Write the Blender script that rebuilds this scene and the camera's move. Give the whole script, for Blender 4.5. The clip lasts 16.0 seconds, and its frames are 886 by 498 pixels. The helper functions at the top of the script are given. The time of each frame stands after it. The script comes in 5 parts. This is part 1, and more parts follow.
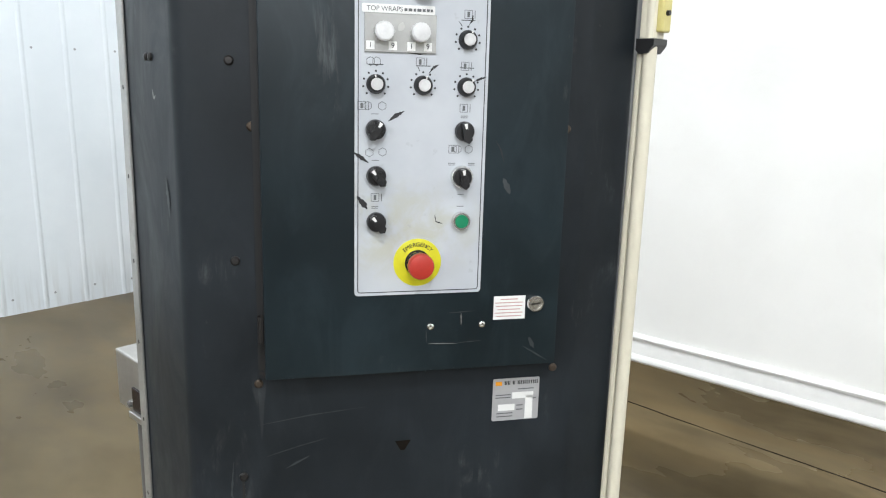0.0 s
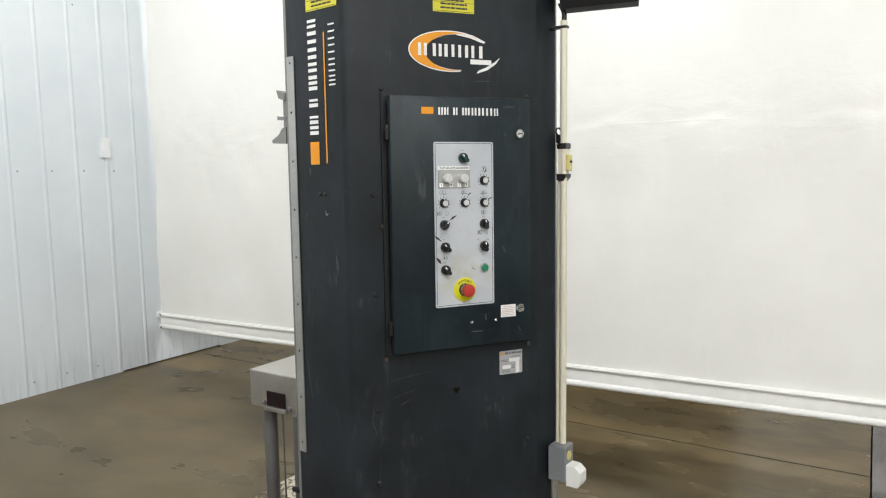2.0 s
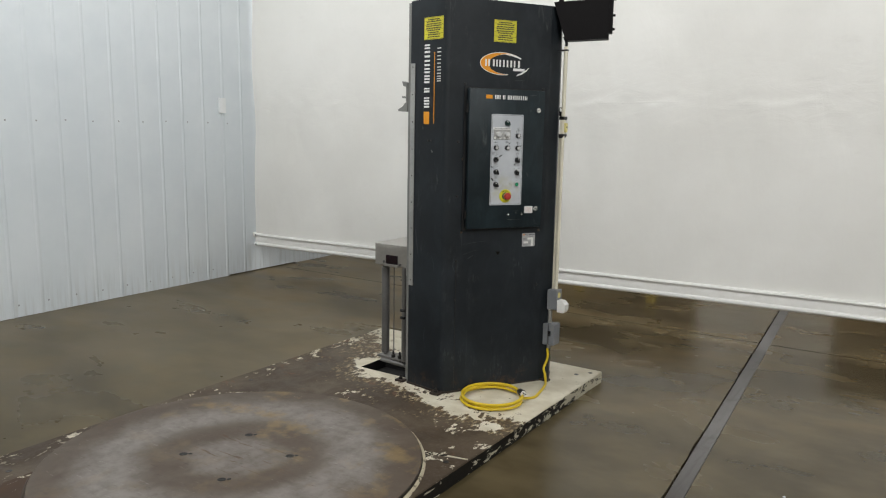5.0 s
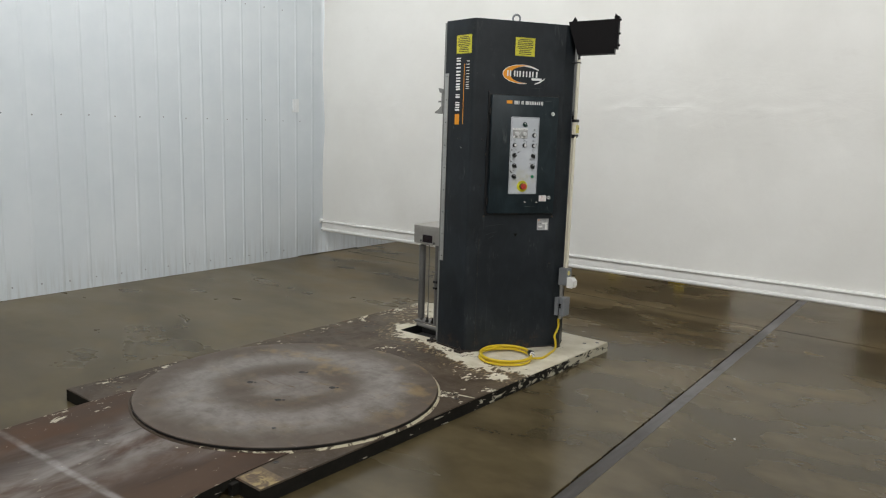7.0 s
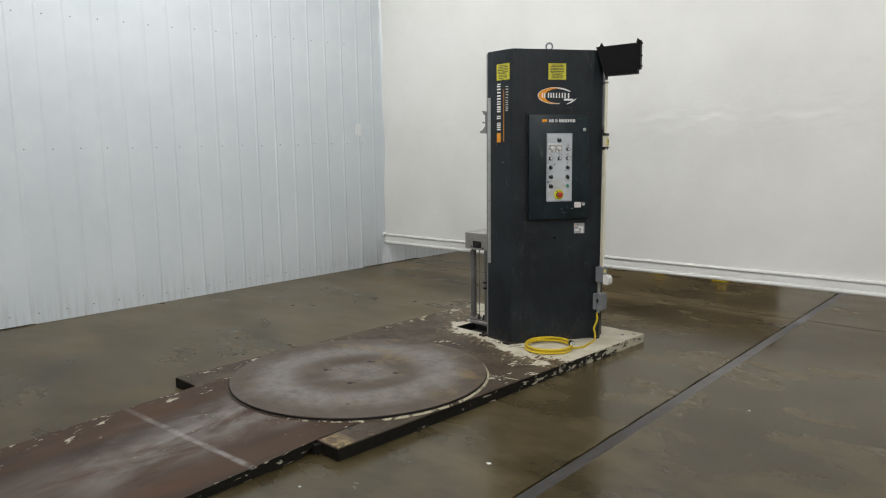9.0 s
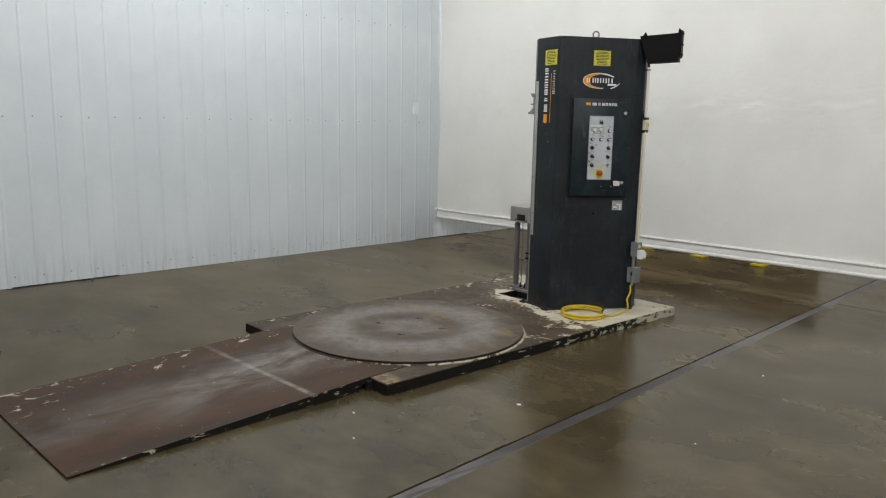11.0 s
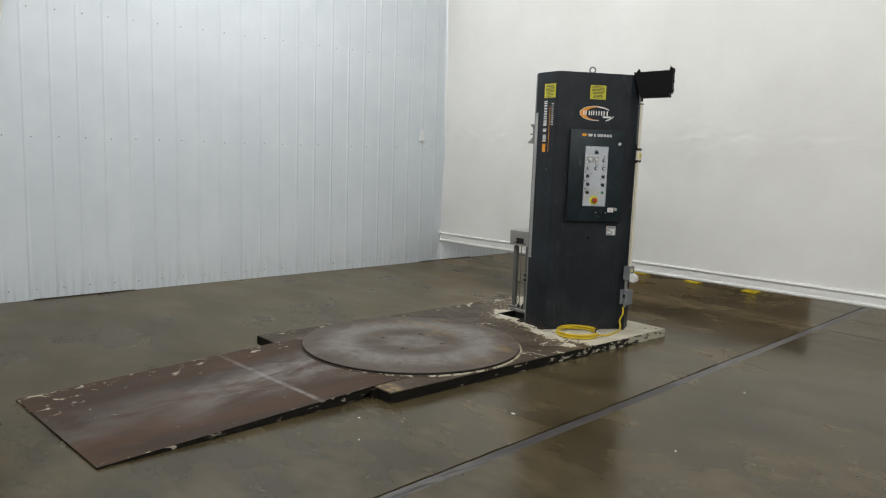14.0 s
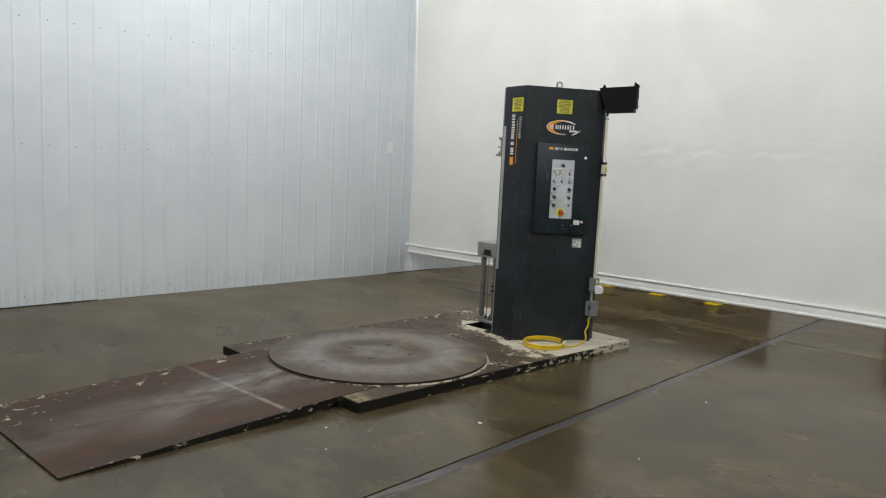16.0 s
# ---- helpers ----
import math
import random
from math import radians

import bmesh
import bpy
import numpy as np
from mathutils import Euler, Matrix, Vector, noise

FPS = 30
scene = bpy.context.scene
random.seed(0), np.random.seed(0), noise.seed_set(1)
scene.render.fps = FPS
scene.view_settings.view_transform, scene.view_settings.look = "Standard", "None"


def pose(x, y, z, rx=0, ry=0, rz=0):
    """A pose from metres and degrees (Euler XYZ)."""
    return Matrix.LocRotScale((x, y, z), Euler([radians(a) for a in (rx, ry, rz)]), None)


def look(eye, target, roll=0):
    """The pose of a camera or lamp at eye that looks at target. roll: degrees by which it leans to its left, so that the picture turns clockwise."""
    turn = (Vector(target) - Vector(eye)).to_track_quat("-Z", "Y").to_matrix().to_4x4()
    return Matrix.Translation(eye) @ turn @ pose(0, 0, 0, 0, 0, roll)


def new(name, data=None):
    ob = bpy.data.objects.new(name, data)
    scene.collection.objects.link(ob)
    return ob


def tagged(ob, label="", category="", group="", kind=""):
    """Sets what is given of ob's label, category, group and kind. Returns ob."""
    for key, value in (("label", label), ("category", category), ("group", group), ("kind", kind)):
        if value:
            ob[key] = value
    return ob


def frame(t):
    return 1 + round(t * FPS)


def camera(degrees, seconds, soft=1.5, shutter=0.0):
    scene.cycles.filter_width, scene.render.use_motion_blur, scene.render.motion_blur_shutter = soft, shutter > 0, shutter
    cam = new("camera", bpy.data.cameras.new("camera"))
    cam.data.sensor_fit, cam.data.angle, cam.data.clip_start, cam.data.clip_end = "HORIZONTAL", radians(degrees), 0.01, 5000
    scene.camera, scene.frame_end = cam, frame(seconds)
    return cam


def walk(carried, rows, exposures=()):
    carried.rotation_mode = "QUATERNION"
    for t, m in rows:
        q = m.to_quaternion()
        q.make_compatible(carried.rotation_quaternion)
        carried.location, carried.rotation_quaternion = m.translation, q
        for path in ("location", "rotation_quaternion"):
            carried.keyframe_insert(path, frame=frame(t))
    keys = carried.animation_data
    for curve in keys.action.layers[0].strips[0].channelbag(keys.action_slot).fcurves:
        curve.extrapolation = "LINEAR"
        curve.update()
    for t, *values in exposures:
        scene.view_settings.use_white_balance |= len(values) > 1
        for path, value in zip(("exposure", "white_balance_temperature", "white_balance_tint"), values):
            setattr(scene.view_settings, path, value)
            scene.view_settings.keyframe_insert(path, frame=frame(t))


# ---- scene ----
cam = camera(60.80, 16.0, 1.15)
PATH = [
    (0, (0.0617, 0.1170, 1.4975), (-1.2925, 1.5179, 1.0462), 1.22),
    (0.5, (0.1117, -0.1265, 1.5180), (-1.1242, 1.4006, 1.1425), 0.41),
    (1, (0.2825, -0.4079, 1.5449), (-0.9312, 1.1562, 1.2612), -0.78),
    (1.5, (0.3561, -0.7322, 1.5638), (-0.8222, 0.8692, 1.3475), 1.91),
    (2, (0.4635, -1.0663, 1.6015), (-0.6304, 0.5929, 1.3767), -1.03),
    (2.5, (0.6150, -1.3805, 1.5920), (-0.4512, 0.2985, 1.3823), -0.33),
    (3, (0.6657, -1.7552, 1.5873), (-0.3684, -0.0564, 1.3755), 0.22),
    (3.5, (0.8173, -2.0489, 1.5719), (-0.1915, -0.3385, 1.3334), -0.61),
    (4, (0.9909, -2.3514, 1.5812), (-0.0536, -0.6736, 1.2741), 0.88),
    (6.5, (1.8640, -3.2290, 1.6001), (0.6743, -1.6505, 1.2951), -0.14),
    (7, (2.0499, -3.3234, 1.6029), (0.7969, -1.7988, 1.2776), 1.62),
    (7.5, (2.1921, -3.4983, 1.6316), (0.9255, -1.9793, 1.3341), 1.03),
    (8, (2.3472, -3.5758, 1.6432), (0.9980, -2.1287, 1.3507), -1.39),
    (8.5, (2.4882, -3.6542, 1.6407), (1.1004, -2.2438, 1.3495), -0.12),
    (9, (2.5856, -3.7613, 1.6388), (1.2012, -2.3471, 1.3498), -0.84),
    (9.5, (2.6934, -3.8599, 1.6352), (1.3013, -2.4595, 1.3178), 0.03),
    (12, (3.1235, -4.1693, 1.5880), (1.6049, -2.9067, 1.2724), 1.52),
    (12.5, (3.1690, -4.1994, 1.5943), (1.6470, -2.9393, 1.2849), 2.35),
    (13, (3.2206, -4.3081, 1.6127), (1.6981, -3.0455, 1.3159), 1.67),
    (13.5, (3.2344, -4.3365, 1.6032), (1.7241, -3.0561, 1.3205), 1.86),
    (14, (3.2519, -4.3196, 1.6101), (1.7636, -3.0100, 1.3452), 1.87),
    (14.5, (3.2616, -4.3156, 1.6048), (1.8427, -2.9259, 1.3693), 2.07),
    (15, (3.2686, -4.3183, 1.5984), (1.8667, -2.9088, 1.3796), 2.22),
    (15.5, (3.2665, -4.3366, 1.5915), (1.8712, -2.9207, 1.3711), 2.45),
    (16, (3.2803, -4.3499, 1.5987), (1.8456, -2.9751, 1.3711), 2.54),
]
EXPOSURES = [(0.0, 0.53, 6150, 10), (1.0, 0.36, 6300, 10), (2.0, 0.14, 6500, 10), (3.0, -0.06, 6500, 10), (4.0, -0.26, 6500, 10), (7.0, -0.44, 6480, 10), (12.0, -0.52, 6460, 10), (16.0, -0.52, 6440, 10)]
walk(cam, [(t, look(eye, target, roll)) for t, eye, target, roll in PATH], EXPOSURES)

# ---- light ----
world = bpy.data.worlds.new("hall")
scene.world = world
world.use_nodes = True
world.node_tree.nodes["Background"].inputs[0].default_value = (0.9, 0.95, 1.0, 1)
world.node_tree.nodes["Background"].inputs[1].default_value = 0.02


def ceiling_lamp(x, y, power, size=0.35):
    """A point light for an unseen ceiling lamp; it sheds light to all sides."""
    data = bpy.data.lights.new("ceiling_lamp", "POINT")
    data.shadow_soft_size, data.energy = size, power
    data.color = (1.0, 1.0, 0.985)
    ob = new("ceiling_lamp", data)
    ob.location = (x, y, 5.0)


for lx, ly, power in ((-2.4, -0.6, 410), (2.2, -1.8, 360), (6.2, -1.8, 330), (-1.8, -6.0, 150), (2.2, -6.0, 260), (6.2, -6.0, 330), (2.2, -10.5, 300)):
    ceiling_lamp(lx, ly, power)
# unseen pair added behind the curtain to brighten the floor and back wall there
for lx in (-3.2, 3.0):
    ceiling_lamp(lx, 4.6, 360)

# ---- materials ----


class Nodes:
    """A small builder round a material's node tree."""

    def __init__(self, name):
        self.m = bpy.data.materials.new(name)
        self.m.use_nodes = True
        self.t = self.m.node_tree
        self.b = self.t.nodes["Principled BSDF"]
        self.pos = self.t.nodes.new("ShaderNodeTexCoord").outputs["Object"]

    def link(self, a, b):
        self.t.links.new(a, b)

    def put(self, sock, v):
        if isinstance(v, bpy.types.NodeSocket):
            self.link(v, sock)
        elif isinstance(v, tuple) and len(v) == 3 and sock.type == "RGBA":
            sock.default_value = (*v, 1)
        else:
            sock.default_value = v

    def scaled(self, s, loc=(0, 0, 0), rot=(0, 0, 0), vec=None):
        n = self.t.nodes.new("ShaderNodeMapping")
        self.link(vec or self.pos, n.inputs[0])
        n.inputs["Scale"].default_value = s
        n.inputs["Location"].default_value = loc
        n.inputs["Rotation"].default_value = rot
        return n.outputs[0]

    def noise(self, scale, detail=4.0, rough=0.55, vec=None, warp=0.0):
        n = self.t.nodes.new("ShaderNodeTexNoise")
        self.link(vec or self.pos, n.inputs["Vector"])
        n.inputs["Scale"].default_value = scale
        n.inputs["Detail"].default_value = detail
        n.inputs["Roughness"].default_value = rough
        n.inputs["Distortion"].default_value = warp
        return n.outputs["Fac"]

    def math(self, op, a, b=0.0, c=0.0):
        n = self.t.nodes.new("ShaderNodeMath")
        n.operation = op
        for s, v in zip(n.inputs, (a, b, c)):
            self.put(s, v)
        return n.outputs[0]

    def ramp(self, f, lo, hi, a=0.0, b=1.0):
        n = self.t.nodes.new("ShaderNodeMapRange")
        n.interpolation_type = "SMOOTHSTEP"
        for s, v in zip(n.inputs, (f, lo, hi, a, b)):
            self.put(s, v)
        return n.outputs[0]

    def mix(self, f, a, b):
        n = self.t.nodes.new("ShaderNodeMix")
        n.data_type = "RGBA"
        self.put(n.inputs[0], f)
        self.put(n.inputs[6], a)
        self.put(n.inputs[7], b)
        return n.outputs[2]

    def xyz(self):
        n = self.t.nodes.new("ShaderNodeSeparateXYZ")
        self.link(self.pos, n.inputs[0])
        return n.outputs

    def bump(self, h, strength, dist=0.002):
        n = self.t.nodes.new("ShaderNodeBump")
        self.put(n.inputs["Strength"], strength)
        n.inputs["Distance"].default_value = dist
        self.link(h, n.inputs["Height"])
        self.link(n.outputs[0], self.b.inputs["Normal"])

    def done(self, col, rough, metal=0.0, spec=0.5):
        self.put(self.b.inputs["Base Color"], col)
        self.put(self.b.inputs["Roughness"], rough)
        self.put(self.b.inputs["Metallic"], metal)
        self.put(self.b.inputs["Specular IOR Level"], spec)
        return self.m


def plain(name, col, rough=0.4, metal=0.0, var=0.12, scale=40.0, bump=0.1, spec=0.5):
    """A worn plain surface: two scales of tone, uneven gloss, fine relief."""
    k = Nodes(name)
    big, fine = k.noise(scale * 0.15), k.noise(scale * 3, 3)
    f = k.math("ADD", k.math("MULTIPLY", big, 0.7), k.math("MULTIPLY", fine, 0.3))
    dark = tuple(c * (1 - var) for c in col)
    light = tuple(min(1.0, c * (1 + var)) for c in col)
    if bump:
        k.bump(fine, bump, 0.001)
    return k.done(k.mix(k.ramp(f, 0.3, 0.7), dark, light), k.ramp(big, 0.3, 0.7, rough * 0.85, min(1, rough * 1.15)), metal, spec)


def charcoal_paint(name, col, scuff, rusty=0.55):
    """Charcoal machine enamel, rubbed and scratched."""
    k = Nodes(name)
    cloud = k.noise(3.0, 5, 0.6)
    fine = k.noise(60, 3)
    base = k.mix(k.ramp(cloud, 0.3, 0.72), tuple(c * 0.72 for c in col), tuple(c * 1.4 for c in col))
    smear = k.noise(9, 5, 0.62, k.scaled((1.3, 1.3, 0.5), (3, 1, 2)), 0.8)
    base = k.mix(k.ramp(smear, 0.46, 0.68, 0, 0.30 * scuff), base, tuple(c * 2.1 + 0.004 for c in col))
    spot = k.math("MULTIPLY", k.ramp(k.noise(16, 5, 0.7, k.scaled((1, 1, 0.6), (7, 2, 5)), 0.6), 0.68, 0.74), 0.22 * scuff)
    base = k.mix(spot, base, (0.11, 0.115, 0.11))
    rub = k.noise(7, 6, 0.65, k.scaled((1.2, 1.2, 0.55)), 0.6)
    rub2 = k.noise(42, 4, 0.7, k.scaled((1.5, 1.5, 0.25)), 0.4)
    rubs = k.math("MULTIPLY", k.ramp(rub, 0.56, 0.72), k.ramp(rub2, 0.45, 0.68))
    lines = k.noise(26, 3, 0.5, k.scaled((1.0, 1.0, 0.09), rot=(0.35, 0.3, 0.2)), 0.3)
    line = k.math("MULTIPLY", k.ramp(lines, 0.685, 0.72), k.ramp(k.noise(4, 2), 0.52, 0.62))
    wear = k.math("MINIMUM", k.math("ADD", k.math("MULTIPLY", rubs, 0.26 * scuff), k.math("MULTIPLY", line, 0.07 * scuff)), 0.6)
    col2 = k.mix(wear, base, (0.24, 0.25, 0.25))
    rust = k.math("MULTIPLY", k.ramp(k.xyz()[2], 0.16, 0.0), k.ramp(k.noise(14, 5, 0.65), 0.5, 0.66))
    col3 = k.mix(k.math("MULTIPLY", rust, rusty), col2, (0.11, 0.055, 0.03))
    k.bump(fine, 0.06, 0.001)
    return k.done(col3, k.ramp(rub, 0.3, 0.75, 0.36, 0.54), 0.0, 0.29)


def chipped_paint():
    """Deck: bare brown steel with cream paint left where few feet went, towards the mast's end."""
    k = Nodes("chipped_deck")
    x, y, z = k.xyz()
    n1 = k.noise(5.0, 8, 0.68, warp=0.8)
    n2 = k.noise(26.0, 6, 0.65, k.scaled((1.6, 0.8, 1)))
    steel = k.mix(k.ramp(k.noise(2.2, 6, 0.6), 0.35, 0.68), (0.048, 0.033, 0.021), (0.098, 0.074, 0.050))
    steel = k.mix(k.ramp(k.noise(60, 4), 0.5, 0.75, 0, 0.35), steel, (0.13, 0.11, 0.095))
    # distance past the slanting edge of the painted end, in deck coordinates
    edge = k.math("ADD", k.math("SUBTRACT", y, 0.49), k.math("MULTIPLY", k.math("ADD", x, 0.4), 0.34))
    f = k.math("ADD", k.math("MULTIPLY", edge, 1.05), k.math("MULTIPLY", k.math("SUBTRACT", n1, 0.5), 2.0))
    f = k.math("ADD", f, k.math("MULTIPLY", k.math("SUBTRACT", n2, 0.5), 1.3))
    # a strip of sound paint along the mast's foot and round the pit
    foot = k.math("ABSOLUTE", k.math("ADD", k.math("MULTIPLY", k.math("ADD", x, 1.75), 0.351), k.math("MULTIPLY", k.math("SUBTRACT", y, 0.83), 0.936)))
    f = k.math("ADD", f, k.math("MULTIPLY", k.ramp(foot, 0.11, 0.03, 0.0, 0.45), k.ramp(x, -1.95, -1.55)))
    f = k.math("SUBTRACT", f, k.ramp(x, -1.55, -1.9, 0.0, 0.16))
    f = k.math("ADD", f, k.math("MULTIPLY", k.ramp(x, -1.02, -0.78), k.ramp(y, 0.40, 0.58, -0.22, 0.24)))
    pit = k.math("SQRT", k.math("ADD", k.math("POWER", k.math("ABSOLUTE", k.math("ADD", x, 1.60)), 2.0), k.math("POWER", k.math("ABSOLUTE", k.math("SUBTRACT", y, 0.74)), 2.0)))
    f = k.math("ADD", f, k.ramp(pit, 0.34, 0.10, 0.0, 0.30))
    red = k.math("MULTIPLY", k.ramp(k.noise(6.5, 6, 0.65, k.scaled((1, 1.2, 1), (3, 1, 0)), 0.6), 0.60, 0.68), 0.55)
    steel = k.mix(red, steel, (0.135, 0.062, 0.030))
    n3 = k.noise(48.0, 6, 0.7, k.scaled((1.3, 0.8, 1), (2, 2, 0)), 0.4)
    thin = k.math("MULTIPLY", k.ramp(f, -0.42, -0.02), k.ramp(k.math("ADD", n3, k.math("MULTIPLY", n2, 0.7)), 0.89, 0.93))
    steel = k.mix(k.math("MULTIPLY", thin, 0.9), steel, (0.38, 0.31, 0.19))
    stain = k.math("MULTIPLY", k.ramp(f, -0.30, 0.10), k.ramp(k.noise(8, 5, 0.65, k.scaled((1, 1, 1), (4, 9, 0)), 0.6), 0.48, 0.62))
    steel = k.mix(k.math("MULTIPLY", stain, 0.55), steel, (0.17, 0.105, 0.045))
    keep = k.ramp(f, 0.085, 0.11)
    stray = k.math("MULTIPLY", k.ramp(k.math("ADD", n1, k.math("MULTIPLY", n2, 0.35)), 0.80, 0.815), k.ramp(y, -1.2, 0.1, 0.35, 1))
    edge_chip = k.math("MULTIPLY", k.ramp(x, -2.085, -2.105), k.ramp(k.noise(17, 6, 0.7, k.scaled((1, 0.6, 1), (5, 0, 0))), 0.575, 0.595))
    keep = k.math("MAXIMUM", keep, k.math("MAXIMUM", stray, edge_chip))
    holes = k.ramp(k.noise(19, 6, 0.7), 0.655, 0.67)
    keep = k.math("MULTIPLY", keep, k.math("SUBTRACT", 1.0, holes))
    cream = k.mix(k.ramp(k.noise(9, 5), 0.3, 0.75), (0.52, 0.47, 0.36), (0.65, 0.61, 0.50))
    k.bump(k.math("ADD", keep, k.math("MULTIPLY", n2, 0.3)), 0.5, 0.002)
    return k.done(k.mix(keep, steel, cream), k.ramp(n1, 0.3, 0.7, 0.42, 0.62), 0.0, 0.26)


def chipped_side(name="chipped_edge", amount=0.60, slope=0.0):
    """Edges of deck and ramp: black paint with cream chips."""
    k = Nodes(name)
    x, y, z = k.xyz()
    n = k.noise(9, 7, 0.7, k.scaled((1, 1, 3.0)), 0.6)
    keep = k.ramp(n, amount, amount + 0.02)
    if slope:
        keep = k.ramp(k.math("ADD", n, k.math("MULTIPLY", k.math("SUBTRACT", y, 0.9), slope)), amount, amount + 0.02)
    black = k.mix(k.noise(30, 4), (0.007, 0.007, 0.006), (0.020, 0.018, 0.015))
    k.bump(n, 0.4, 0.002)
    return k.done(k.mix(keep, black, (0.48, 0.45, 0.35)), 0.6, 0.0, 0.10)


def rim_paint():
    """Ring round the disc: brown steel, cream paint left mostly on the floor-joint side."""
    k = Nodes("rim_paint")
    x, y, z = k.xyz()
    n = k.noise(14, 6, 0.7, warp=0.5)
    f = k.math("ADD", k.math("ADD", n, k.ramp(x, -1.40, -0.62, -0.13, 0.06)), k.ramp(y, -1.5, -0.4, -0.02, 0.05))
    brown = k.mix(k.noise(30, 4), (0.034, 0.024, 0.016), (0.080, 0.056, 0.038))
    return k.done(k.mix(k.ramp(f, 0.54, 0.57), brown, (0.46, 0.41, 0.30)), 0.55, 0.0, 0.25)


def worn_patch():
    """Thin yellowed cream paint scuffed through to brown steel."""
    k = Nodes("worn_patch")
    n = k.noise(22, 7, 0.7, warp=0.6)
    m = k.noise(6, 4)
    c = k.mix(k.ramp(n, 0.46, 0.57), (0.085, 0.050, 0.024), (0.30, 0.225, 0.095))
    c = k.mix(k.ramp(m, 0.44, 0.60, 0, 0.75), c, (0.10, 0.060, 0.032))
    k.bump(n, 0.3, 0.001)
    return k.done(c, 0.5)


def turntable_steel():
    """Worn steel disc, rubbed in rings about its middle, with dust and rust."""
    k = Nodes("turntable_steel")
    x, y, z = k.xyz()
    r = k.math("SQRT", k.math("ADD", k.math("MULTIPLY", x, x), k.math("MULTIPLY", y, y)))
    n1 = k.noise(3.2, 6, 0.6, warp=0.5)
    n2 = k.noise(16, 6, 0.65)
    rr = k.math("ADD", r, k.math("MULTIPLY", k.math("SUBTRACT", n1, 0.5), 0.22))
    brown = k.mix(n2, (0.064, 0.046, 0.033), (0.112, 0.086, 0.065))
    grey = k.mix(n2, (0.180, 0.163, 0.147), (0.280, 0.260, 0.242))
    core = k.ramp(rr, 0.27, 0.12)
    ring = k.math("MULTIPLY", k.ramp(rr, 0.34, 0.50), k.ramp(rr, 0.78, 0.56))
    light = k.math("MULTIPLY", k.math("MAXIMUM", k.math("MULTIPLY", core, 0.75), ring), k.ramp(n2, 0.25, 0.62, 0.5, 1.0))
    light = k.math("MULTIPLY", light, 0.74)
    streak = k.noise(9, 5, 0.6, k.scaled((0.5, 3.2, 1), rot=(0, 0, 0.9)))
    col = k.mix(light, brown, grey)
    col = k.mix(k.ramp(streak, 0.6, 0.75, 0, 0.3), col, (0.06, 0.045, 0.036))
    score = k.noise(13, 4, 0.6, k.scaled((0.35, 4.0, 1), (1, 4, 0)), 0.3)
    score = k.math("MULTIPLY", k.ramp(score, 0.60, 0.66), k.ramp(r, 0.42, 0.20))
    col = k.mix(k.math("MULTIPLY", score, 0.85), col, (0.082, 0.042, 0.018))
    nick = k.noise(30, 4, 0.65, k.scaled((0.30, 2.6, 1), (3, 1, 0), (0, 0, 0.25)), 0.2)
    col = k.mix(k.ramp(nick, 0.64, 0.70, 0, 0.55), col, (0.050, 0.036, 0.027))
    col = k.mix(k.ramp(nick, 0.36, 0.30, 0, 0.35), col, (0.34, 0.32, 0.30))
    rust = k.math("MULTIPLY", k.ramp(k.noise(5.5, 5, 0.6, k.scaled((1, 1, 1), (3, 7, 0))), 0.53, 0.68), k.ramp(y, -0.1, 0.35, 0.25, 1.0))
    col = k.mix(k.math("MULTIPLY", rust, 0.55), col, (0.25, 0.172, 0.070))
    k.bump(n2, 0.15, 0.001)
    return k.done(col, k.ramp(n1, 0.3, 0.7, 0.38, 0.56), 0.0, 0.32)


